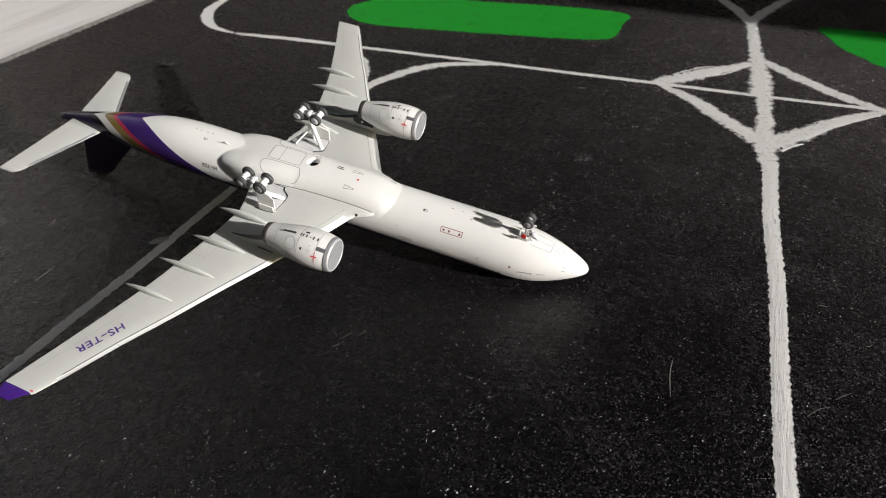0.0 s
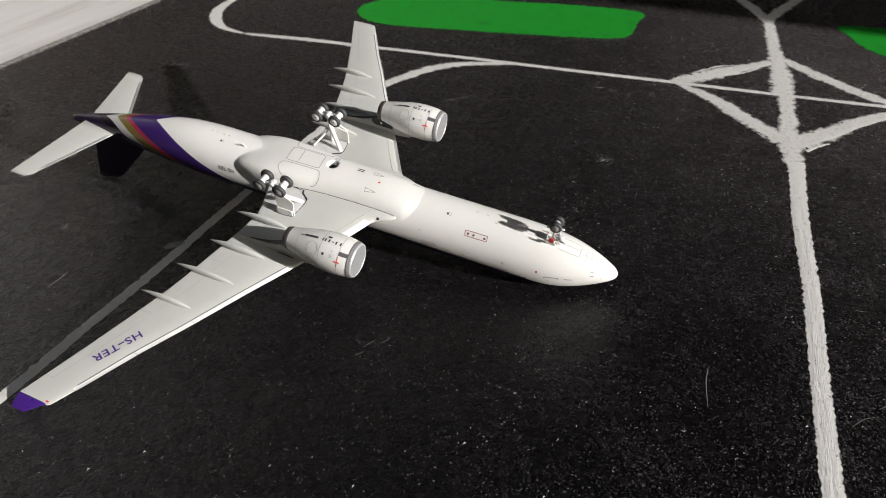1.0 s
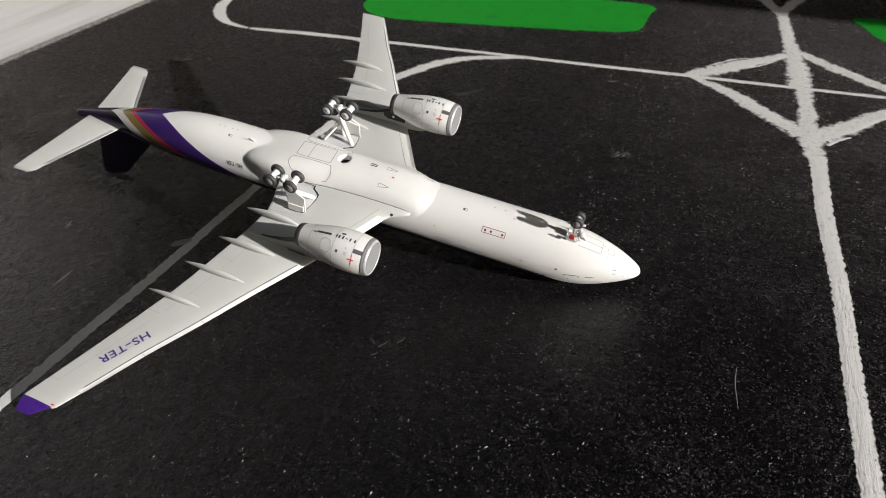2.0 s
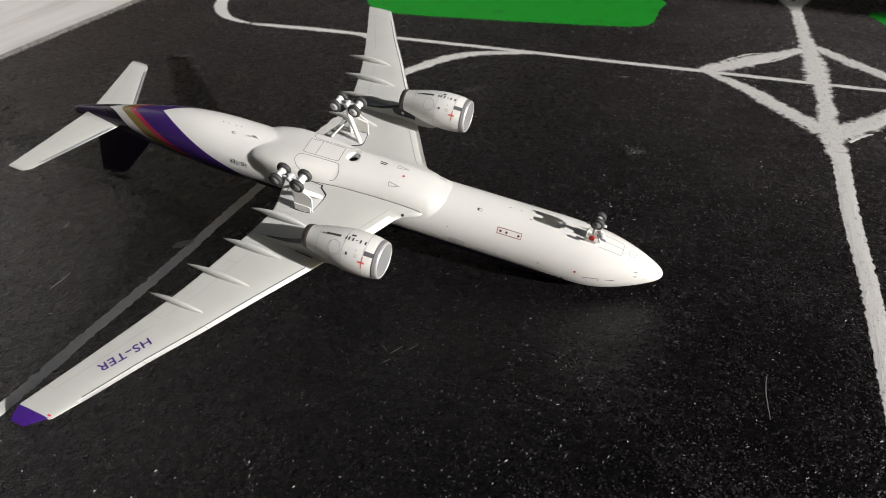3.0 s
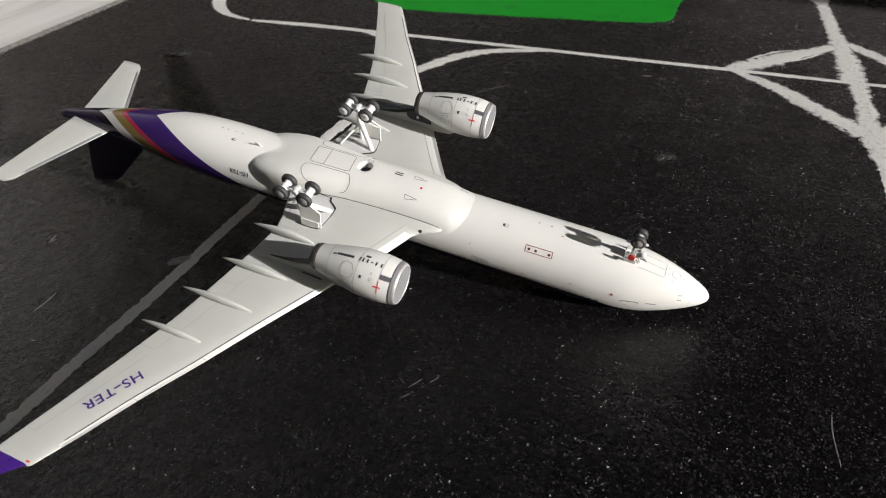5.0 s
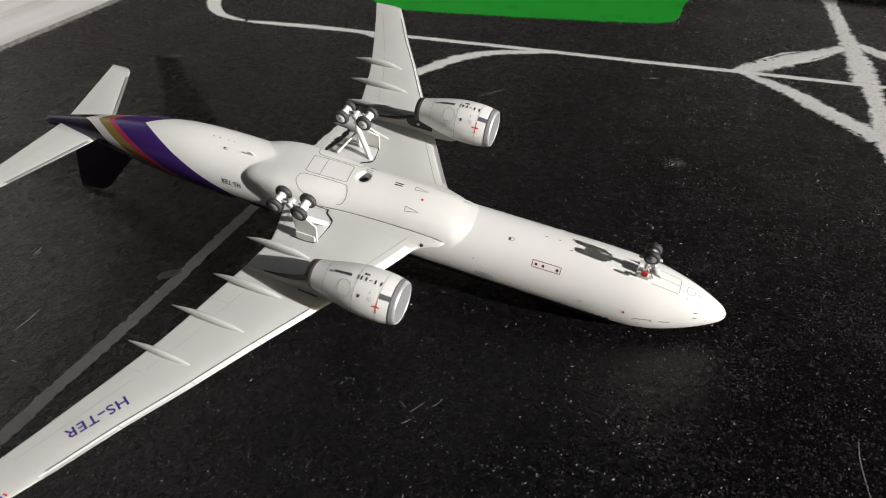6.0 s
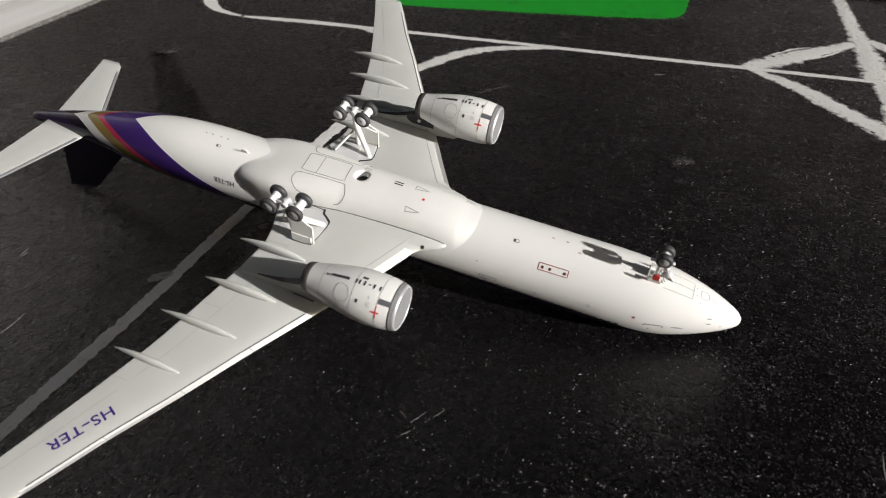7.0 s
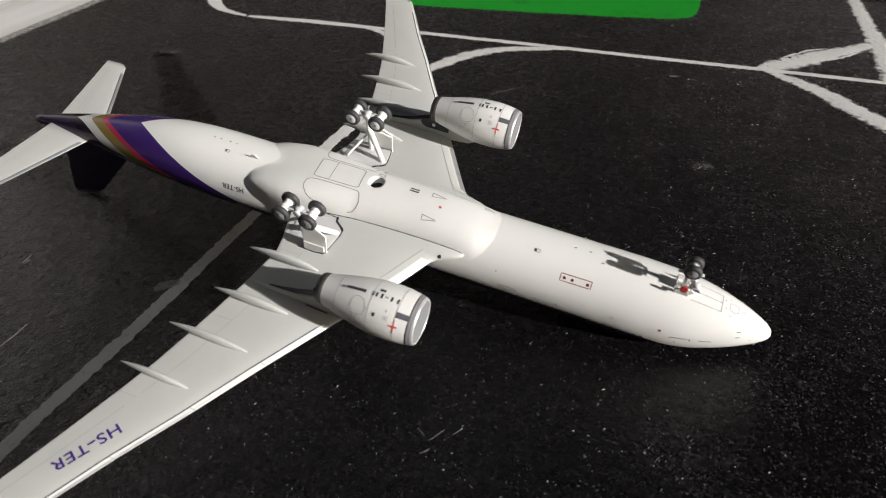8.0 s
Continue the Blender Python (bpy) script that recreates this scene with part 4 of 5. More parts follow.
def engine(side):
    y, z = side * 9.54, -3.47
    pod = part("engine", spin(POD, y, z, 48), POD_WHITE, airliner, "white engine pod with dark stencil marks")
    part("intake_lip", spin([(21.60, 1.40), (21.34, 1.405), (21.25, 1.42), (21.22, 1.455), (21.25, 1.50), (21.31, 1.535), (21.40, 1.575), (21.43, 1.565)], y, z, 48, cap=False), SILVER, pod, "bright metal intake lip")
    part("intake_face", spin([(21.29, 0.02), (21.29, 1.41), (21.5, 1.42)], y, z, 40), FAN, pod, "flat grey intake face", smooth=False)
    part("intake_band", spin([(21.40, 1.578), (21.50, 1.610), (21.60, 1.636), (21.68, 1.656), (21.69, 1.62)], y, z, 48, cap=False), MID_GREY, pod)
    part("nozzle", spin([(27.74, 1.02), (27.76, 1.065), (28.0, 1.02), (28.24, 0.95), (28.26, 0.88), (28.1, 0.84)], y, z, 40), NOZZLE, pod, "dark exhaust nozzle ring")
    part("exhaust_cone", spin([(28.0, 0.6), (28.15, 0.5), (28.3, 0.2), (28.33, 0.02)], y, z, 24), GREY_DARK, pod)
    # pylon from the pod to the wing, with its long tail under the wing
    rings = []
    for x, w, lo, hi in ((24.0, 0.10, -1.80, -1.5), (25.0, 0.24, -2.0, -0.95), (26.8, 0.30, -2.45, -0.8), (28.4, 0.28, -2.55, -0.8), (30.0, 0.24, -1.85, -0.78), (32.0, 0.14, -1.38, -0.8), (34.0, 0.03, -1.12, -0.85)):
        rings.append([(x, y + s * w, h) for s, h in ((-1, lo + 0.1), (-0.5, lo), (0.5, lo), (1, lo + 0.1), (1, hi), (-1, hi))])
    part("pylon", loft(rings), GREY, pod, smooth=False)
    keel = [[(x, y + s * w, h) for s, h in ((-1, lo), (1, lo), (1, lo - 0.05), (-1, lo - 0.05))] for x, w, lo in ((28.3, 0.22, -2.56), (29.4, 0.22, -2.12), (30.4, 0.18, -1.72), (31.6, 0.10, -1.44), (32.6, 0.04, -1.30))]
    part("pylon_keel", loft(keel), NOZZLE, pod, "dark strip under the pylon", smooth=False)
    yi = side * 9.21
    # near-black plate, partly the shade on the pylon's side put into paint
    part("pylon_plate", plate([(26.8, yi, -1.55), (26.8, yi, -2.3), (27.4, yi, -2.52), (28.8, yi, -2.52), (29.15, yi, -2.38), (29.28, yi, -2.1), (29.15, yi, -1.8), (28.8, yi, -1.6)], 0.04 * (1 if side > 0 else -1)), BLACKISH, pod, "dark panel on the pylon's inner side", smooth=False)
    part("pylon_pin", rod((28.12, side * 9.3, -2.02), (28.12, side * 9.1, -2.02), 0.15, 14), WHITE, pod)

    def skin(x, deg, lift=0.012):
        r = float(np.interp(x, [a for a, _ in POD], [b for _, b in POD])) + lift + 0.006
        return Vector((x, y - r * math.sin(radians(deg)), z - r * math.cos(radians(deg))))

    def sheet(name, x0, x1, d0, d1, mat, nx=4, nd=6):
        bm = bmesh.new()
        g = [[bm.verts.new(skin(x0 + (x1 - x0) * i / nx, d0 + (d1 - d0) * j / nd) * U) for j in range(nd + 1)] for i in range(nx + 1)]
        for i in range(nx):
            for j in range(nd):
                bm.faces.new((g[i][j], g[i][j + 1], g[i + 1][j + 1], g[i + 1][j]))
        bmesh.ops.recalc_face_normals(bm, faces=bm.faces)
        return part(name, bm, mat, pod)

    sheet("dark_panel", 22.46, 21.64, 26, 38, GREY_DARK)
    for x in (24.36, 24.13, 23.78, 23.11, 22.70):
        sheet("stencil_mark", x, x - 0.13, 1.5, 11.5, INK, 1, 2)
    sheet("stencil_mark", 23.48, 23.28, 5.4, 7.8, INK, 1, 1)
    sheet("stencil_mark", 24.00, 23.62, -8.5, -3.0, INK, 1, 1)
    sheet("slot", 26.15, 24.80, 2.6, 9.8, INK)
    sheet("slot_end", 26.52, 26.19, 4.6, 11.2, LINE_GREY, 2, 2)
    sheet("stencil_mark", 23.95, 23.77, 42.5, 50, INK, 1, 1)
    sheet("red_cross", 22.51, 22.44, 43, 73, RED)
    sheet("red_cross", 22.80, 22.24, 56.2, 59.6, RED)
    for x in (26.72, 24.30, 22.50):
        sheet("joint_line", x, x - 0.027, -60, 110, LINE_SOFT, 1, 40)

    def outline(corners, wide=0.014, mat=LINE_SOFT):
        for (xa, da), (xb, db) in zip(corners, corners[1:] + corners[:1]):
            bm = bmesh.new()
            a, b = skin(xa, da), skin(xb, db)
            nrm = (a - Vector((a.x, y, z))).normalized()
            s = (b - a).normalized().cross(nrm) * wide
            row = [(bm.verts.new((p - s) * U), bm.verts.new((p + s) * U)) for p in (skin(xa + (xb - xa) * i / 5, da + (db - da) * i / 5) for i in range(6))]
            for p, q in zip(row, row[1:]):
                bm.faces.new((p[0], p[1], q[1], q[0]))
            part("joint_line", bm, mat, pod)

    outline([(25.52, 48), (25.48, 29), (25.30, 22), (25.10, 20), (24.66, 25), (24.44, 42), (24.60, 57), (25.34, 62)])
    for x0, x1, d0, d1 in ((23.20, 22.95, 42, 50), (25.30, 25.06, 67, 75), (24.98, 24.74, 63, 70), (25.40, 24.92, 79, 91), (24.72, 24.50, 76, 84)):
        outline([(x0, d0), (x1, d0), (x1, d1), (x0, d1)], 0.012, LINE_FAINT)
    sheet("faint_mark", 23.15, 23.05, 45, 47.5, LINE_FAINT, 1, 1)
    sheet("faint_mark", 23.16, 23.09, 29, 34.5, LINE_FAINT, 1, 1)
    return pod


engine(1)
engine(-1)

# tail
def tailplane(side):
    rings = []
    for y in (0.6, 1.6, 2.8, 4.2, 5.6, 7.0, 8.2, 9.1, 9.6):
        le = 56.0 + (y - 0.6) * 0.58
        te = 60.85 + (y - 0.6) * 0.295
        if y > 9.2:
            le += 0.35
        rings.append([(a, side * b, c) for a, b, c in section(le, te - le, y, 0.95 + 0.115 * (y - 1), 0.42 - 0.03 * y)])
    tp = part("tailplane", loft(rings), GREY, airliner, "pale grey tailplane")
    tree = surface_of(tp)
    for name, f, w, mat in (("slat_gap", 0.09, 0.07, GREY_DARK), ("elevator_line", 0.62, 0.05, RIB), ("elevator_line", 0.72, 0.07, RIB)):
        bm = bmesh.new()
        row = []
        for y in np.arange(1.6, 8.6, 0.35):
            le, te = 56.0 + (y - 0.6) * 0.58, 60.85 + (y - 0.6) * 0.295
            x = le + 0.27 if f < 0.2 else le + (te - le) * f
            hit = tree.ray_cast(Vector((x, side * y, -6)) * U, Vector((0, 0, 1)))[0]
            if hit:
                row.append((bm.verts.new(hit + Vector((-w / 2, 0, -0.012)) * U), bm.verts.new(hit + Vector((w / 2, 0, -0.012)) * U)))
        for (a, b), (c, d) in zip(row, row[1:]):
            bm.faces.new((a, b, d, c))
        bmesh.ops.recalc_face_normals(bm, faces=bm.faces)
        part(name, bm, mat, tp)
    bm, rows = bmesh.new(), []
    for y in (1.6, 2.8, 4.2, 5.6, 7.0, 8.2):
        le, te = 56.0 + (y - 0.6) * 0.58, 60.85 + (y - 0.6) * 0.295
        th, z, row = 0.42 - 0.03 * y, 0.95 + 0.115 * (y - 1), []
        for i in range(-8, 7):
            d = 0.22 * (abs(i) / 8) ** 2
            c = d / (te - le)
            t = th * (2.97 * math.sqrt(c) - 1.26 * c)
            row.append(bm.verts.new(Vector((le + d - 0.014 * (1 - abs(i) / 8), side * y, z + 0.34 * th + (-0.36 * t + 0.014 * i / 8 if i < 0 else 0.62 * t + 0.014 * i / 8))) * U))
        rows.append(row)
    for a, b in zip(rows, rows[1:]):
        for i in range(len(a) - 1):
            bm.faces.new((a[i], a[i + 1], b[i + 1], b[i]))
    bmesh.ops.recalc_face_normals(bm, faces=bm.faces)
    part("leading_edge", bm, SLAT, tp, "bare metal leading edge")


tailplane(1)
tailplane(-1)
fin_rings = []
for f in np.linspace(0, 1, 14):
    h = 1.9 + f * (10.55 - 1.9)
    le = 52.6 + 7.9 * f if f > 0.12 else 50.8 + (53.5 - 50.8) * f / 0.12
    te = 60.4 + 3.85 * f
    if f > 0.95:
        le += 0.3
    t = 0.62 - 0.34 * f
    fin_rings.append([(x, yy, h + 0.80 * f**3 * (x - le) / (te - le)) for x, yy, _ in [(a, c, b) for a, b, c in section(le, te - le, 0, 0, t)]])
for ring in fin_rings:
    mid = (min(p[1] for p in ring) + max(p[1] for p in ring)) / 2
    ring[:] = [(a, b - mid, c) for a, b, c in ring]
part("fin", loft(fin_rings), FIN_PURPLE, airliner, "deep purple tail fin resting on the board")


# landing gear
def wheel(name, x, y, z, r, w, parent, tone):
    prof = [(-w / 2, r * 0.55), (-w / 2, r * 0.80), (-w * 0.42, r * 0.93), (-w * 0.22, r), (w * 0.22, r), (w * 0.42, r * 0.93), (w / 2, r * 0.80), (w / 2, r * 0.55)]
    k = 28
    ring = lambda d, s: [(x + s * math.cos(a), y + d, z + s * math.sin(a)) for a in (2 * math.pi * i / k for i in range(k))]
    tyre = part(name, loft([ring(d, s) for d, s in prof]), TYRE, parent, "black rubber tyre")
    for s in (-1, 1):
        part("hub", loft([ring(s * (w / 2 - 0.03), r * 0.64), ring(s * (w / 2 + 0.006), r * 0.60), ring(s * (w / 2 + 0.008), r * 0.02)]), tone, parent, "grey wheel hub")
        part("hub_cap", loft([ring(s * (w / 2 - 0.01), r * 0.17), ring(s * (w / 2 + 0.018), r * 0.15), ring(s * (w / 2 + 0.02), r * 0.02)]), MID_GREY, parent)
    return tyre


def main_gear(side):
    y = side * 5.33
    gear = part("main_gear", joined(rod((32.0, y, -1.2), (32.05, y, -2.9), 0.19), rod((32.05, y, -2.7), (32.07, y, -4.6), 0.22)), WHITE, airliner, "white main landing gear leg")
    part("bogie_beam", joined(rod((30.95, y, -4.70), (33.2, y, -4.70), 0.19), rod((32.07, y - 0.38, -4.74), (32.07, y + 0.38, -4.74), 0.25, 14)), METAL, gear, "silver bogie beam")
    part("pivot", joined(rod((32.07, y, -4.35), (32.07, y, -5.06), 0.21, 14), rod((31.82, y, -4.98), (32.30, y, -4.98), 0.13)), METAL, gear)
    for x in (31.55, 32.60):
        part("brake_rod", rod((x - 0.28, y + side * 0.16, -4.92), (x + 0.28, y + side * 0.16, -4.84), 0.06), METAL, gear)
    for x, z in ((31.04, -4.72), (33.10, -4.72)):
        part("axle", joined(rod((x, y - 0.62, z), (x, y + 0.62, z), 0.31, 16), rod((x, y - 0.14, z), (x, y + 0.14, z), 0.34, 16)), WHITE, gear)
        for s in (-0.68, 0.68):
            # paler hub paint to starboard, darker to port: shading put into colour
            wheel("wheel", x, y + s, z, 0.66, 0.40, gear, METAL if side > 0 else HUB)
    part("drag_brace", rod((30.25, side * 3.9, -1.55), (32.1, y, -3.4), 0.20, r2=0.26), WHITE, gear)
    part("side_brace", rod((33.3, side * 3.6, -1.6), (32.15, y, -2.9), 0.10), WHITE, gear)
    part("torque_link", joined(rod((32.2, y, -3.2), (31.6, y, -3.9), 0.10), rod((31.6, y, -3.9), (32.1, y, -4.5), 0.10)), WHITE, gear)
    d = side * 5.72
    part("gear_door", plate([(30.40, d, -1.2), (32.05, d, -1.2), (31.95, d - side * 0.22, -3.6), (31.05, d - side * 0.22, -3.6), (30.22, d - side * 0.16, -3.05)], 0.12, 0.03), WHITE, gear, "white gear door panel", smooth=False)
    part("door_fold", plate([(30.42, d + side * 0.05, -1.2), (32.02, d + side * 0.05, -1.2), (32.0, d + side * 0.02, -1.95), (30.38, d + side * 0.02, -1.95)], 0.10, 0.02), WHITE, gear, smooth=False)
    part("door_link", joined(rod((30.3, d - side * 0.1, -1.3), (30.2, d - side * 0.2, -3.0), 0.065), rod((30.2, d - side * 0.2, -2.9), (31.9, y, -3.5), 0.06)), WHITE, gear)


main_gear(1)
main_gear(-1)
ngear = part("nose_gear", joined(rod((6.45, 0, -2.5), (6.42, 0, -4.1), 0.17), rod((6.42, 0, -3.9), (6.39, 0, -4.95), 0.12)), METAL, airliner, "silver nose landing gear leg")
part("axle", rod((6.39, -0.42, -4.95), (6.39, 0.42, -4.95), 0.24), METAL, ngear)
for s in (-0.39, 0.39):
    wheel("wheel", 6.39, s, -4.95, 0.57, 0.42, ngear, HUB)
part("drag_brace", joined(rod((5.2, 0, -2.75), (6.35, 0, -3.9), 0.10), rod((5.7, -0.3, -2.75), (6.38, 0, -3.6), 0.07)), METAL, ngear)
part("steering_arm", joined(rod((6.2, -0.38, -4.35), (6.2, 0.38, -4.35), 0.07), rod((7.2, -0.1, -4.40), (5.6, -0.1, -4.62), 0.11)), METAL, ngear)
for s in (-1, 1):
    part("gear_door", plate([(5.75, s * 0.48, -2.65), (7.05, s * 0.48, -2.65), (6.9, s * 0.58, -3.3), (6.0, s * 0.58, -3.25)], 0.06, 0.015), WHITE, ngear, smooth=False)
part("rear_door", plate([(6.98, -0.4, -2.68), (6.98, 0.4, -2.68), (7.0, 0.34, -3.45), (7.0, -0.34, -3.45)], 0.06, 0.015), WHITE, ngear, smooth=False)
part("tag_bracket", plate([(6.0, -0.62, -2.55), (6.95, -0.64, -2.55), (6.9, -0.70, -3.2), (6.6, -0.70, -3.42), (6.25, -0.70, -3.40), (6.05, -0.68, -3.0)], 0.10, 0.02), WHITE, ngear, "white bracket at the gear's foot", smooth=False)
part("warning_tag", plate([(6.47 + 0.24 * math.copysign(abs(math.cos(t)) ** 0.7, math.cos(t)), -0.74, -3.54 + 0.28 * math.copysign(abs(math.sin(t)) ** 0.7, math.sin(t))) for t in (math.pi * i / 8 for i in range(16))], 0.14, 0.03), RED, ngear, "small red tag", smooth=False)
part("taxi_lamp", spin([(5.45, 0.02), (5.48, 0.14), (5.58, 0.24), (5.75, 0.28), (5.95, 0.20), (6.1, 0.05)], -0.05, -3.35, 18), METAL, ngear, "round silver lamp housing")
part("lamp", spin([(5.82, 0.02), (5.84, 0.16), (5.95, 0.19), (6.1, 0.12)], 0, -3.75, 14), SILVER, ngear)

# ---- printed marks on the belly ----
SKIN = surface_of(fuselage, fairing)


def on_skin(x, deg, lift=0.014):
    """A place on the body at a station and an angle from straight below (towards port: plus)."""
    out = Vector((0, -math.sin(radians(deg)), -math.cos(radians(deg))))
    hit, nrm, _, _ = SKIN.ray_cast((Vector((x, 0, 0)) + out * 9) * U, -out)
    if hit is None:
        return Vector((x, 0, 0)) + out * 2.83, out
    if nrm.dot(out) < 0:
        nrm = -nrm
    return hit / U + nrm * lift, nrm


def ink_line(pts, width, mat, closed=False, name="panel_line", parent=None, rounded=0.0):
    for _ in range(int(rounded)):
        n = len(pts)
        cut = [] if closed else [pts[0]]
        for i in range(n if closed else n - 1):
            (xa, da), (xb, db) = pts[i], pts[(i + 1) % n]
            for f in (0.2, 0.8):
                cut.append((xa + (xb - xa) * f, da + (db - da) * f))
        pts = cut if closed else cut[:1] + cut[2:-1] + [pts[-1]]
    pts = list(pts) + ([pts[0]] if closed else [])
    run = []
    for (xa, da), (xb, db) in zip(pts, pts[1:]):
        k = max(2, int(max(abs(xb - xa) / 0.2, abs(db - da) / 4)))
        run += [(xa + (xb - xa) * i / k, da + (db - da) * i / k) for i in range(k)]
    run.append(pts[-1])
    P = [on_skin(*p) for p in run]
    bm, row = bmesh.new(), []
    for i, (p, nrm) in enumerate(P):
        d = P[min(i + 1, len(P) - 1)][0] - P[max(i - 1, 0)][0]
        s = d.normalized().cross(nrm).normalized() * width / 2
        row.append((bm.verts.new((p - s) * U), bm.verts.new((p + s) * U)))
    for (a, b), (c, d) in zip(row, row[1:]):
        bm.faces.new((a, b, d, c))
    bmesh.ops.recalc_face_normals(bm, faces=bm.faces)
    return part(name, bm, mat, parent or fuselage)


def ink_dot(x, deg, r, mat, name="ink_dot", ring=0.0):
    c, nrm = on_skin(x, deg)
    a = nrm.orthogonal().normalized()
    b = nrm.cross(a)
    bm = bmesh.new()
    k = 16
    outer = [bm.verts.new((c + (a * math.cos(t) + b * math.sin(t)) * r) * U) for t in (2 * math.pi * i / k for i in range(k))]
    if ring:
        inner = [bm.verts.new((c + (a * math.cos(t) + b * math.sin(t)) * (r - ring)) * U) for t in (2 * math.pi * i / k for i in range(k))]
        for i in range(k):
            bm.faces.new((outer[i], outer[(i + 1) % k], inner[(i + 1) % k], inner[i]))
    else:
        bm.faces.new(outer)
    bmesh.ops.recalc_face_normals(bm, faces=bm.faces)
    return part(name, bm, mat, fuselage)


FL = fairing
DARK_RED = painted("dark_red_ink", (0.10, 0.02, 0.02), 0.5)
ink_line([(33.80, -17.4), (33.4, -17.9), (30.5, -18.5), (30.18, -17.0), (30.02, 11.5), (30.35, 13.0), (33.3, 13.7), (33.68, 12.4)], 0.055, LINE_GREY, True, parent=FL)
ink_line([(32.50, -18.2), (32.40, 13.4)], 0.045, LINE_GREY, parent=FL)
ink_line([(29.62, -24.5), (29.75, -22.0), (33.2, -20.6), (33.65, -24), (33.85, -32), (33.8, -42), (33.1, -49)], 0.055, LINE_GREY, parent=FL, rounded=2)
ink_line([(29.62, -24.5), (29.5, -36), (29.8, -46)], 0.055, LINE_GREY, parent=FL, rounded=2)
ink_line([(29.78, 18.5), (29.95, 16.3), (33.5, 17.5), (33.93, 20.5), (34.03, 30), (33.45, 41.0), (32.3, 46.6)], 0.055, LINE_GREY, parent=FL, rounded=2)
ink_line([(29.78, 18.5), (29.53, 28), (29.57, 36.2), (29.82, 43.6), (30.22, 46.0)], 0.055, LINE_GREY, parent=FL, rounded=2)
for d in (-12.0, -8.2):
    ink_line([(26.42, d), (25.72, d)], 0.12, INK, parent=FL, name="vent_bar")
for tri in ([(24.74, 20.0), (23.60, 23.0), (24.68, 26.8)], [(24.74, -16.0), (23.58, -12.2), (24.70, -9.0)], [(20.85, -22.4), (20.08, -24.8), (20.8, -27)]):
    ink_line(tri, 0.055, LINE_GREY, True, parent=FL, name="triangle_mark")
ink_dot(23.76, 3.3, 0.11, RED, "red_dot")
ink_line([(29.15, -21.3), (28.7, -21.3), (28.68, -16.6), (29.1, -16.6)], 0.05, LINE_GREY, True, parent=FL)
ink_line([(29.0, -32), (28.5, -32), (28.5, -28), (28.95, -28)], 0.045, LINE_GREY, True, parent=FL)
ink_line([(29.0, -32), (28.95, -28)], 0.14, INK, parent=FL)
RECT = [(14.24, 35.1), (12.10, 34.7), (12.09, 44.9), (14.23, 45.4)]
ink_line(RECT, 0.06, DULL_RED, True, name="red_frame")
for x in (13.95, 13.41, 12.34):
    ink_dot(x, 40.5, 0.11, DARK_RED)
ink_line([(16.47, 13.6), (16.07, 13.6), (16.07, 17.9), (16.47, 17.9)], 0.05, LINE_GREY, True)
ink_line([(16.39, 13.9), (16.39, 17.6)], 0.17, INK)
for x, d, r in ((13.87, -6.8, 0.09), (12.83, -7.2, 0.09), (11.80, 4.9, 0.10), (11.91, -17.6, 0.07)):
    ink_line([(x + r, d), (x - r, d)], 0.07, DULL_RED, name="ink_dot")
ink_line([(5.7, -13.6), (3.72, -13.0), (3.72, 16.6), (5.78, 15.4)], 0.045, LINE_SOFT)
ink_line([(5.35, 0.9), (3.75, 1.9)], 0.045, LINE_SOFT)
ink_line([(3.2, -4), (2.85, -6), (2.6, -3), (2.58, 7), (2.85, 10), (3.18, 8)], 0.035, LINE_SOFT, True)
ink_dot(2.22, 3.1, 0.14, LINE_SOFT, ring=0.03)
for x, d in ((3.52, -5.5), (3.18, -12.8), (3.45, 7.9), (3.09, 18.1), (1.32, 50.4)):
    ink_dot(x, d, 0.045, LINE_SOFT)
for x, d in ((2.20, 39.1), (2.16, 50.3)):
    ink_line([(x + 0.14, d + 1), (x - 0.14, d - 1)], 0.055, INK)
ink_line([(6.18, 80.2), (4.93, 76.7)], 0.06, INK)
ink_line([(6.18, 80.2), (6.20, 84)], 0.05, INK)
ink_line([(4.93, 76.7), (4.93, 82)], 0.05, INK)
ink_line([(4.39, 76.1), (3.65, 73.4)], 0.06, INK)
ink_dot(6.97, 72.9, 0.11, DULL_RED)
ink_dot(10.15, 76.7, 0.12, LINE_SOFT, ring=0.035)
ink_line([(18.24, 84.6), (16.93, 84.3), (16.93, 89.4), (18.24, 89.7)], 0.045, LINE_GREY, True)
for x, d in ((17.74, 92.0), (15.51, 88.4), (13.98, 87.5), (5.79, 90.0), (18.6, 62)):
    ink_dot(x, d, 0.06, LINE_GREY)
for x in (43.04, 42.45, 41.62, 41.0):
    ink_line([(x + 0.09, -4.2), (x - 0.09, -2.8)], 0.07, INK, name="ink_dot")
ink_line([(41.55, 11.8), (41.15, 11.8), (41.15, 15.6), (41.55, 15.6)], 0.05, LINE_GREY, True)
ink_line([(41.45, 12.1), (41.45, 15.3)], 0.13, INK)
# blade aerial behind the fairing
c0, _ = on_skin(39.0, 10.0, 0.0)
part("blade_aerial", plate([(39.45, c0.y, c0.z + 0.1), (38.5, c0.y, c0.z + 0.1), (38.75, c0.y - 0.12, c0.z - 0.42), (39.1, c0.y - 0.12, c0.z - 0.45)], 0.07, 0.02), WHITE, fuselage, "small white blade aerial", smooth=False)
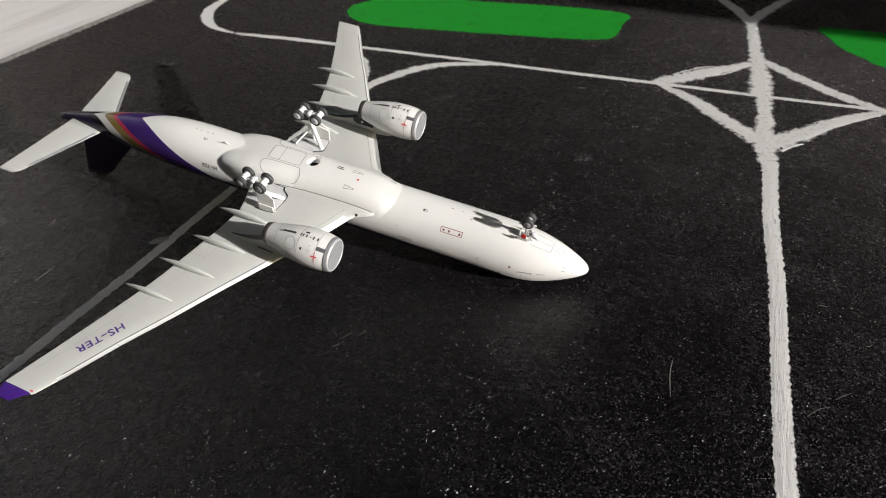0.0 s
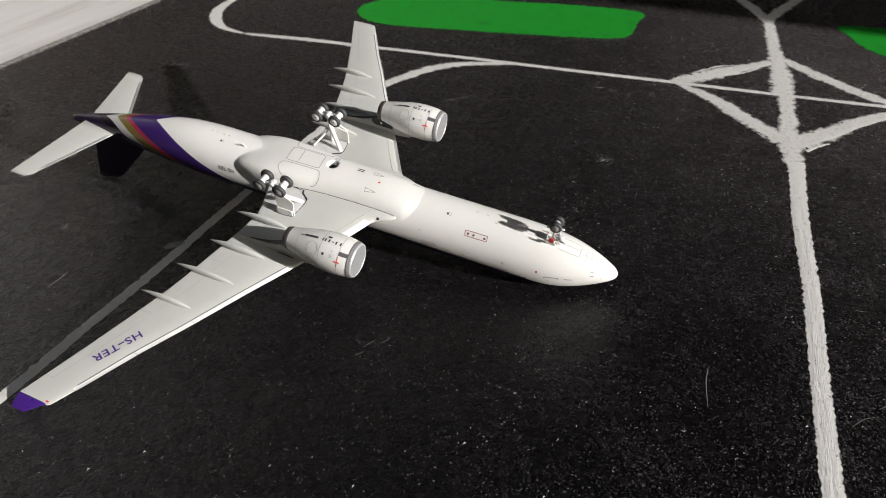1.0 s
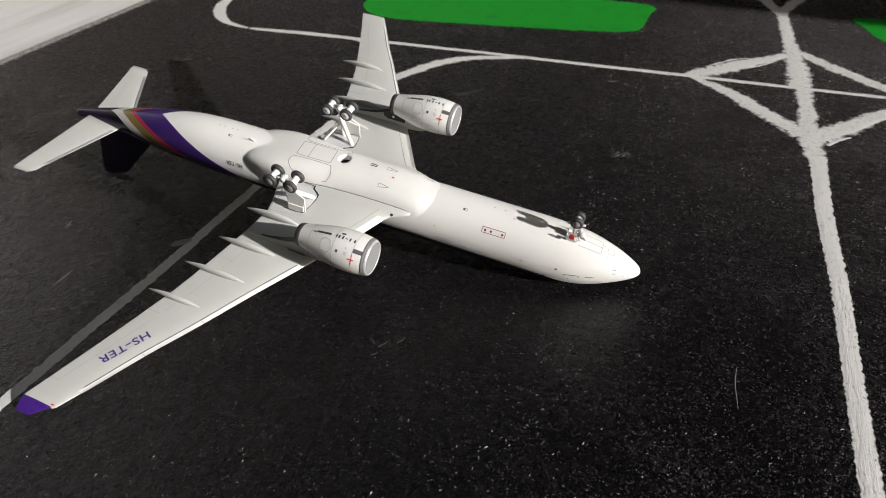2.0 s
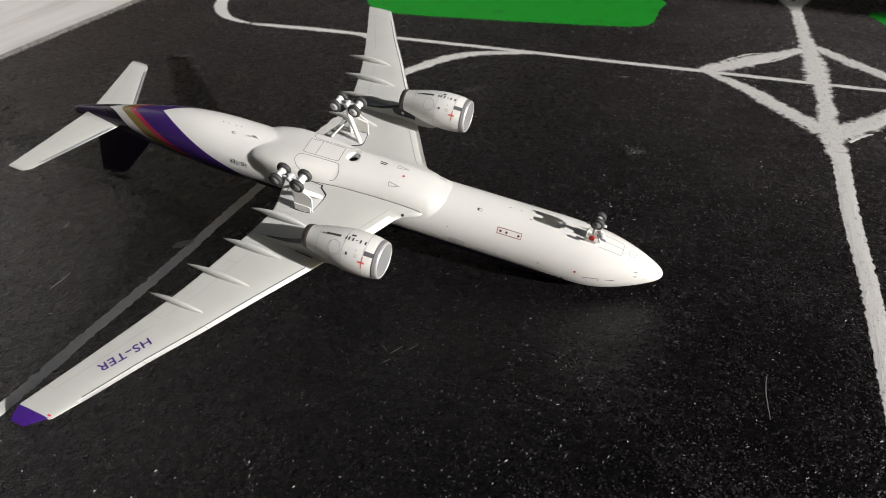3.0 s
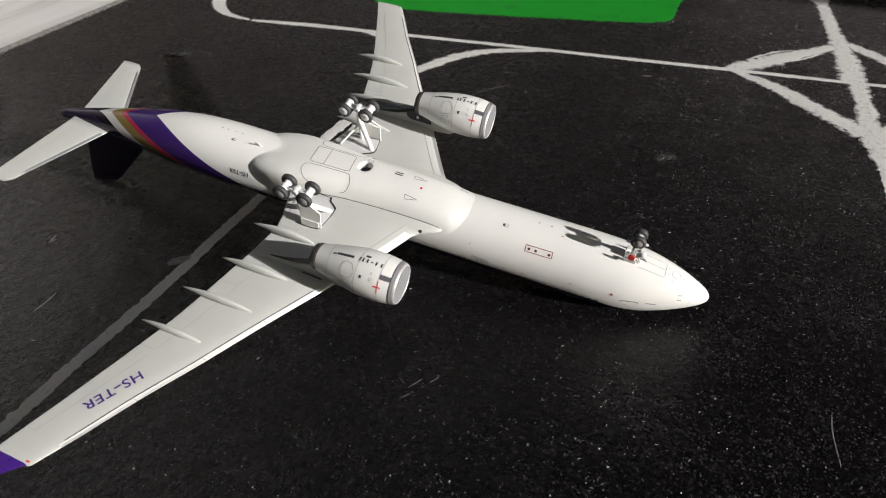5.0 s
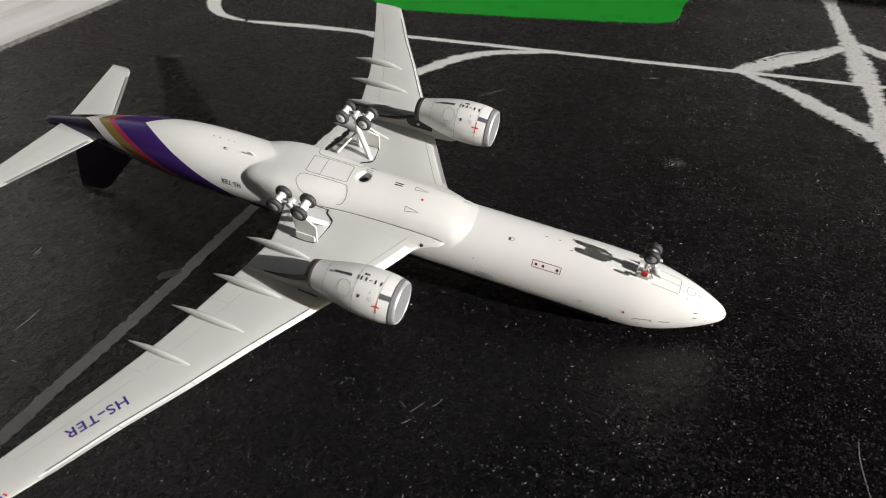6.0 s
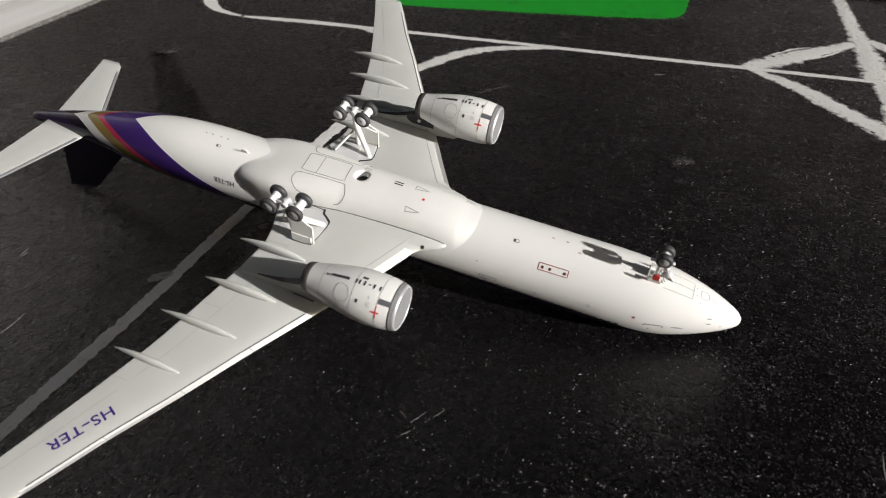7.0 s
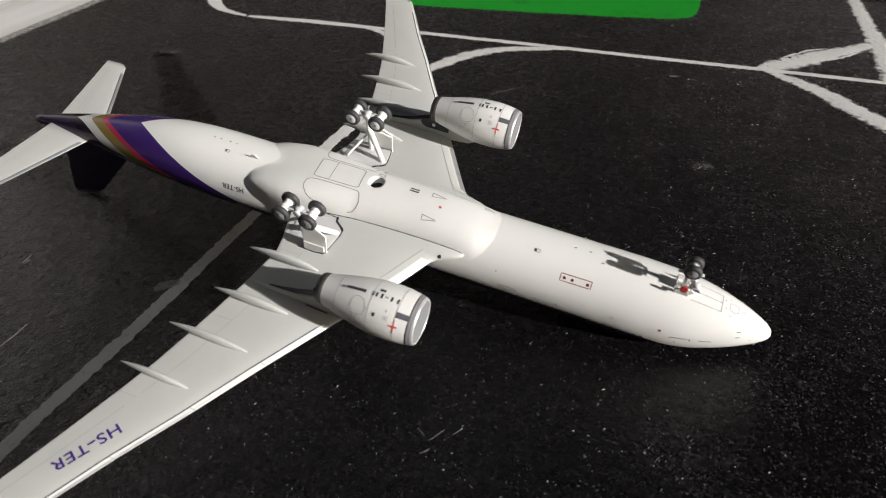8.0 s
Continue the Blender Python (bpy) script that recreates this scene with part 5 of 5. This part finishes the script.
# wing root seam along the fairing
for side in (-1, 1):
    bm, row = bmesh.new(), []
    tree = surface_of(wing_l if side < 0 else wing_r)
    for x in np.arange(21.25, 32.2, 0.2):
        for y in np.arange(1.7, 3.4, 0.02):
            at = Vector((x, side * y, -6)) * U
            body, wing_at = SKIN.ray_cast(at, Vector((0, 0, 1)))[0], tree.ray_cast(at, Vector((0, 0, 1)))[0]
            if wing_at and (body is None or wing_at.z < body.z):
                p = wing_at / U + Vector((0, side * 0.01, -0.015))
                row.append((bm.verts.new((p + Vector((0, -0.036, 0))) * U), bm.verts.new((p + Vector((0, 0.036, 0))) * U)))
                break
    for (a, b), (c, d) in zip(row, row[1:]):
        bm.faces.new((a, b, d, c))
    bmesh.ops.recalc_face_normals(bm, faces=bm.faces)
    part("root_seam", bm, INK, wing_l if side < 0 else wing_r)

# cabin windows along the lower edge of the upturned body
win = None
for i in range(62):
    x = 7.9 + i * 0.52
    if 21.5 < x < 22.6 or 36 < x < 36.8:
        continue
    p, nrm = on_skin(x, 101.0, 0.01)
    up = Vector((1, 0, 0)).cross(nrm).normalized()
    if win is None:
        bm = bmesh.new()
        ring = [bm.verts.new(Vector((0.13 * math.copysign(abs(math.cos(t)) ** 0.6, math.cos(t)), 0.20 * math.copysign(abs(math.sin(t)) ** 0.6, math.sin(t)), 0)) * U) for t in (2 * math.pi * k / 12 for k in range(12))]
        top = [bm.verts.new(v.co + Vector((0, 0, 0.012 * U))) for v in ring]
        for k in range(12):
            bm.faces.new((ring[k], ring[(k + 1) % 12], top[(k + 1) % 12], top[k]))
        bm.faces.new(top)
        win = part("cabin_window", bm, BLACKISH, fuselage, smooth=False)
        one = win
    else:
        one = twin(win)
    one.matrix_basis = Matrix((( 1, up.x, nrm.x, p.x * U), (0, up.y, nrm.y, p.y * U), (0, up.z, nrm.z, p.z * U), (0, 0, 0, 1)))


def lettering(text, size, mat, parent, place, name="lettering"):
    """Built-in font letters, bent onto a surface by place(u, v) in aircraft metres."""
    cu = bpy.data.curves.new("text", "FONT")
    cu.body, cu.size, cu.resolution_u, cu.fill_mode = text, size, 4, "FRONT"
    cu.space_character = 1.08
    cu.offset = size * 0.012
    ob = new("text", cu)
    me = bpy.data.meshes.new_from_object(ob.evaluated_get(bpy.context.evaluated_depsgraph_get()))
    bpy.data.objects.remove(ob)
    bm = bmesh.new()
    bm.from_mesh(me)
    bpy.data.meshes.remove(me)
    bmesh.ops.subdivide_edges(bm, edges=[e for e in bm.edges if e.calc_length() > size * 0.2], cuts=2)
    bmesh.ops.triangulate(bm, faces=bm.faces)
    for v in bm.verts:
        v.co = place(v.co.x, v.co.y) * U
    return part(name, bm, mat, parent, smooth=False)


def on_wing(u, v):
    a, d, up = Vector((36.30, -21.22, 0)), Vector((0.540, -0.842, 0)), Vector((-0.895, -0.447, 0))
    u = float(np.interp(u / 1.18, [0.0, 1.20, 1.307, 1.55, 1.66, 3.42], [0.03, 1.20, 1.30, 1.68, 1.74, 3.46])) * 1.18
    p = a + d * u * 1.03 + up * v * 0.88
    return under_l(p.x, -p.y) + Vector((0, 0, -0.014))


lettering("HS-TER", 1.18, INK_PURPLE, wing_l, on_wing)
lettering("HS-TER", 0.62, INK, fuselage, lambda u, v: on_skin(39.15 + u * 0.9, 64.5 + v * 20.0)[0])
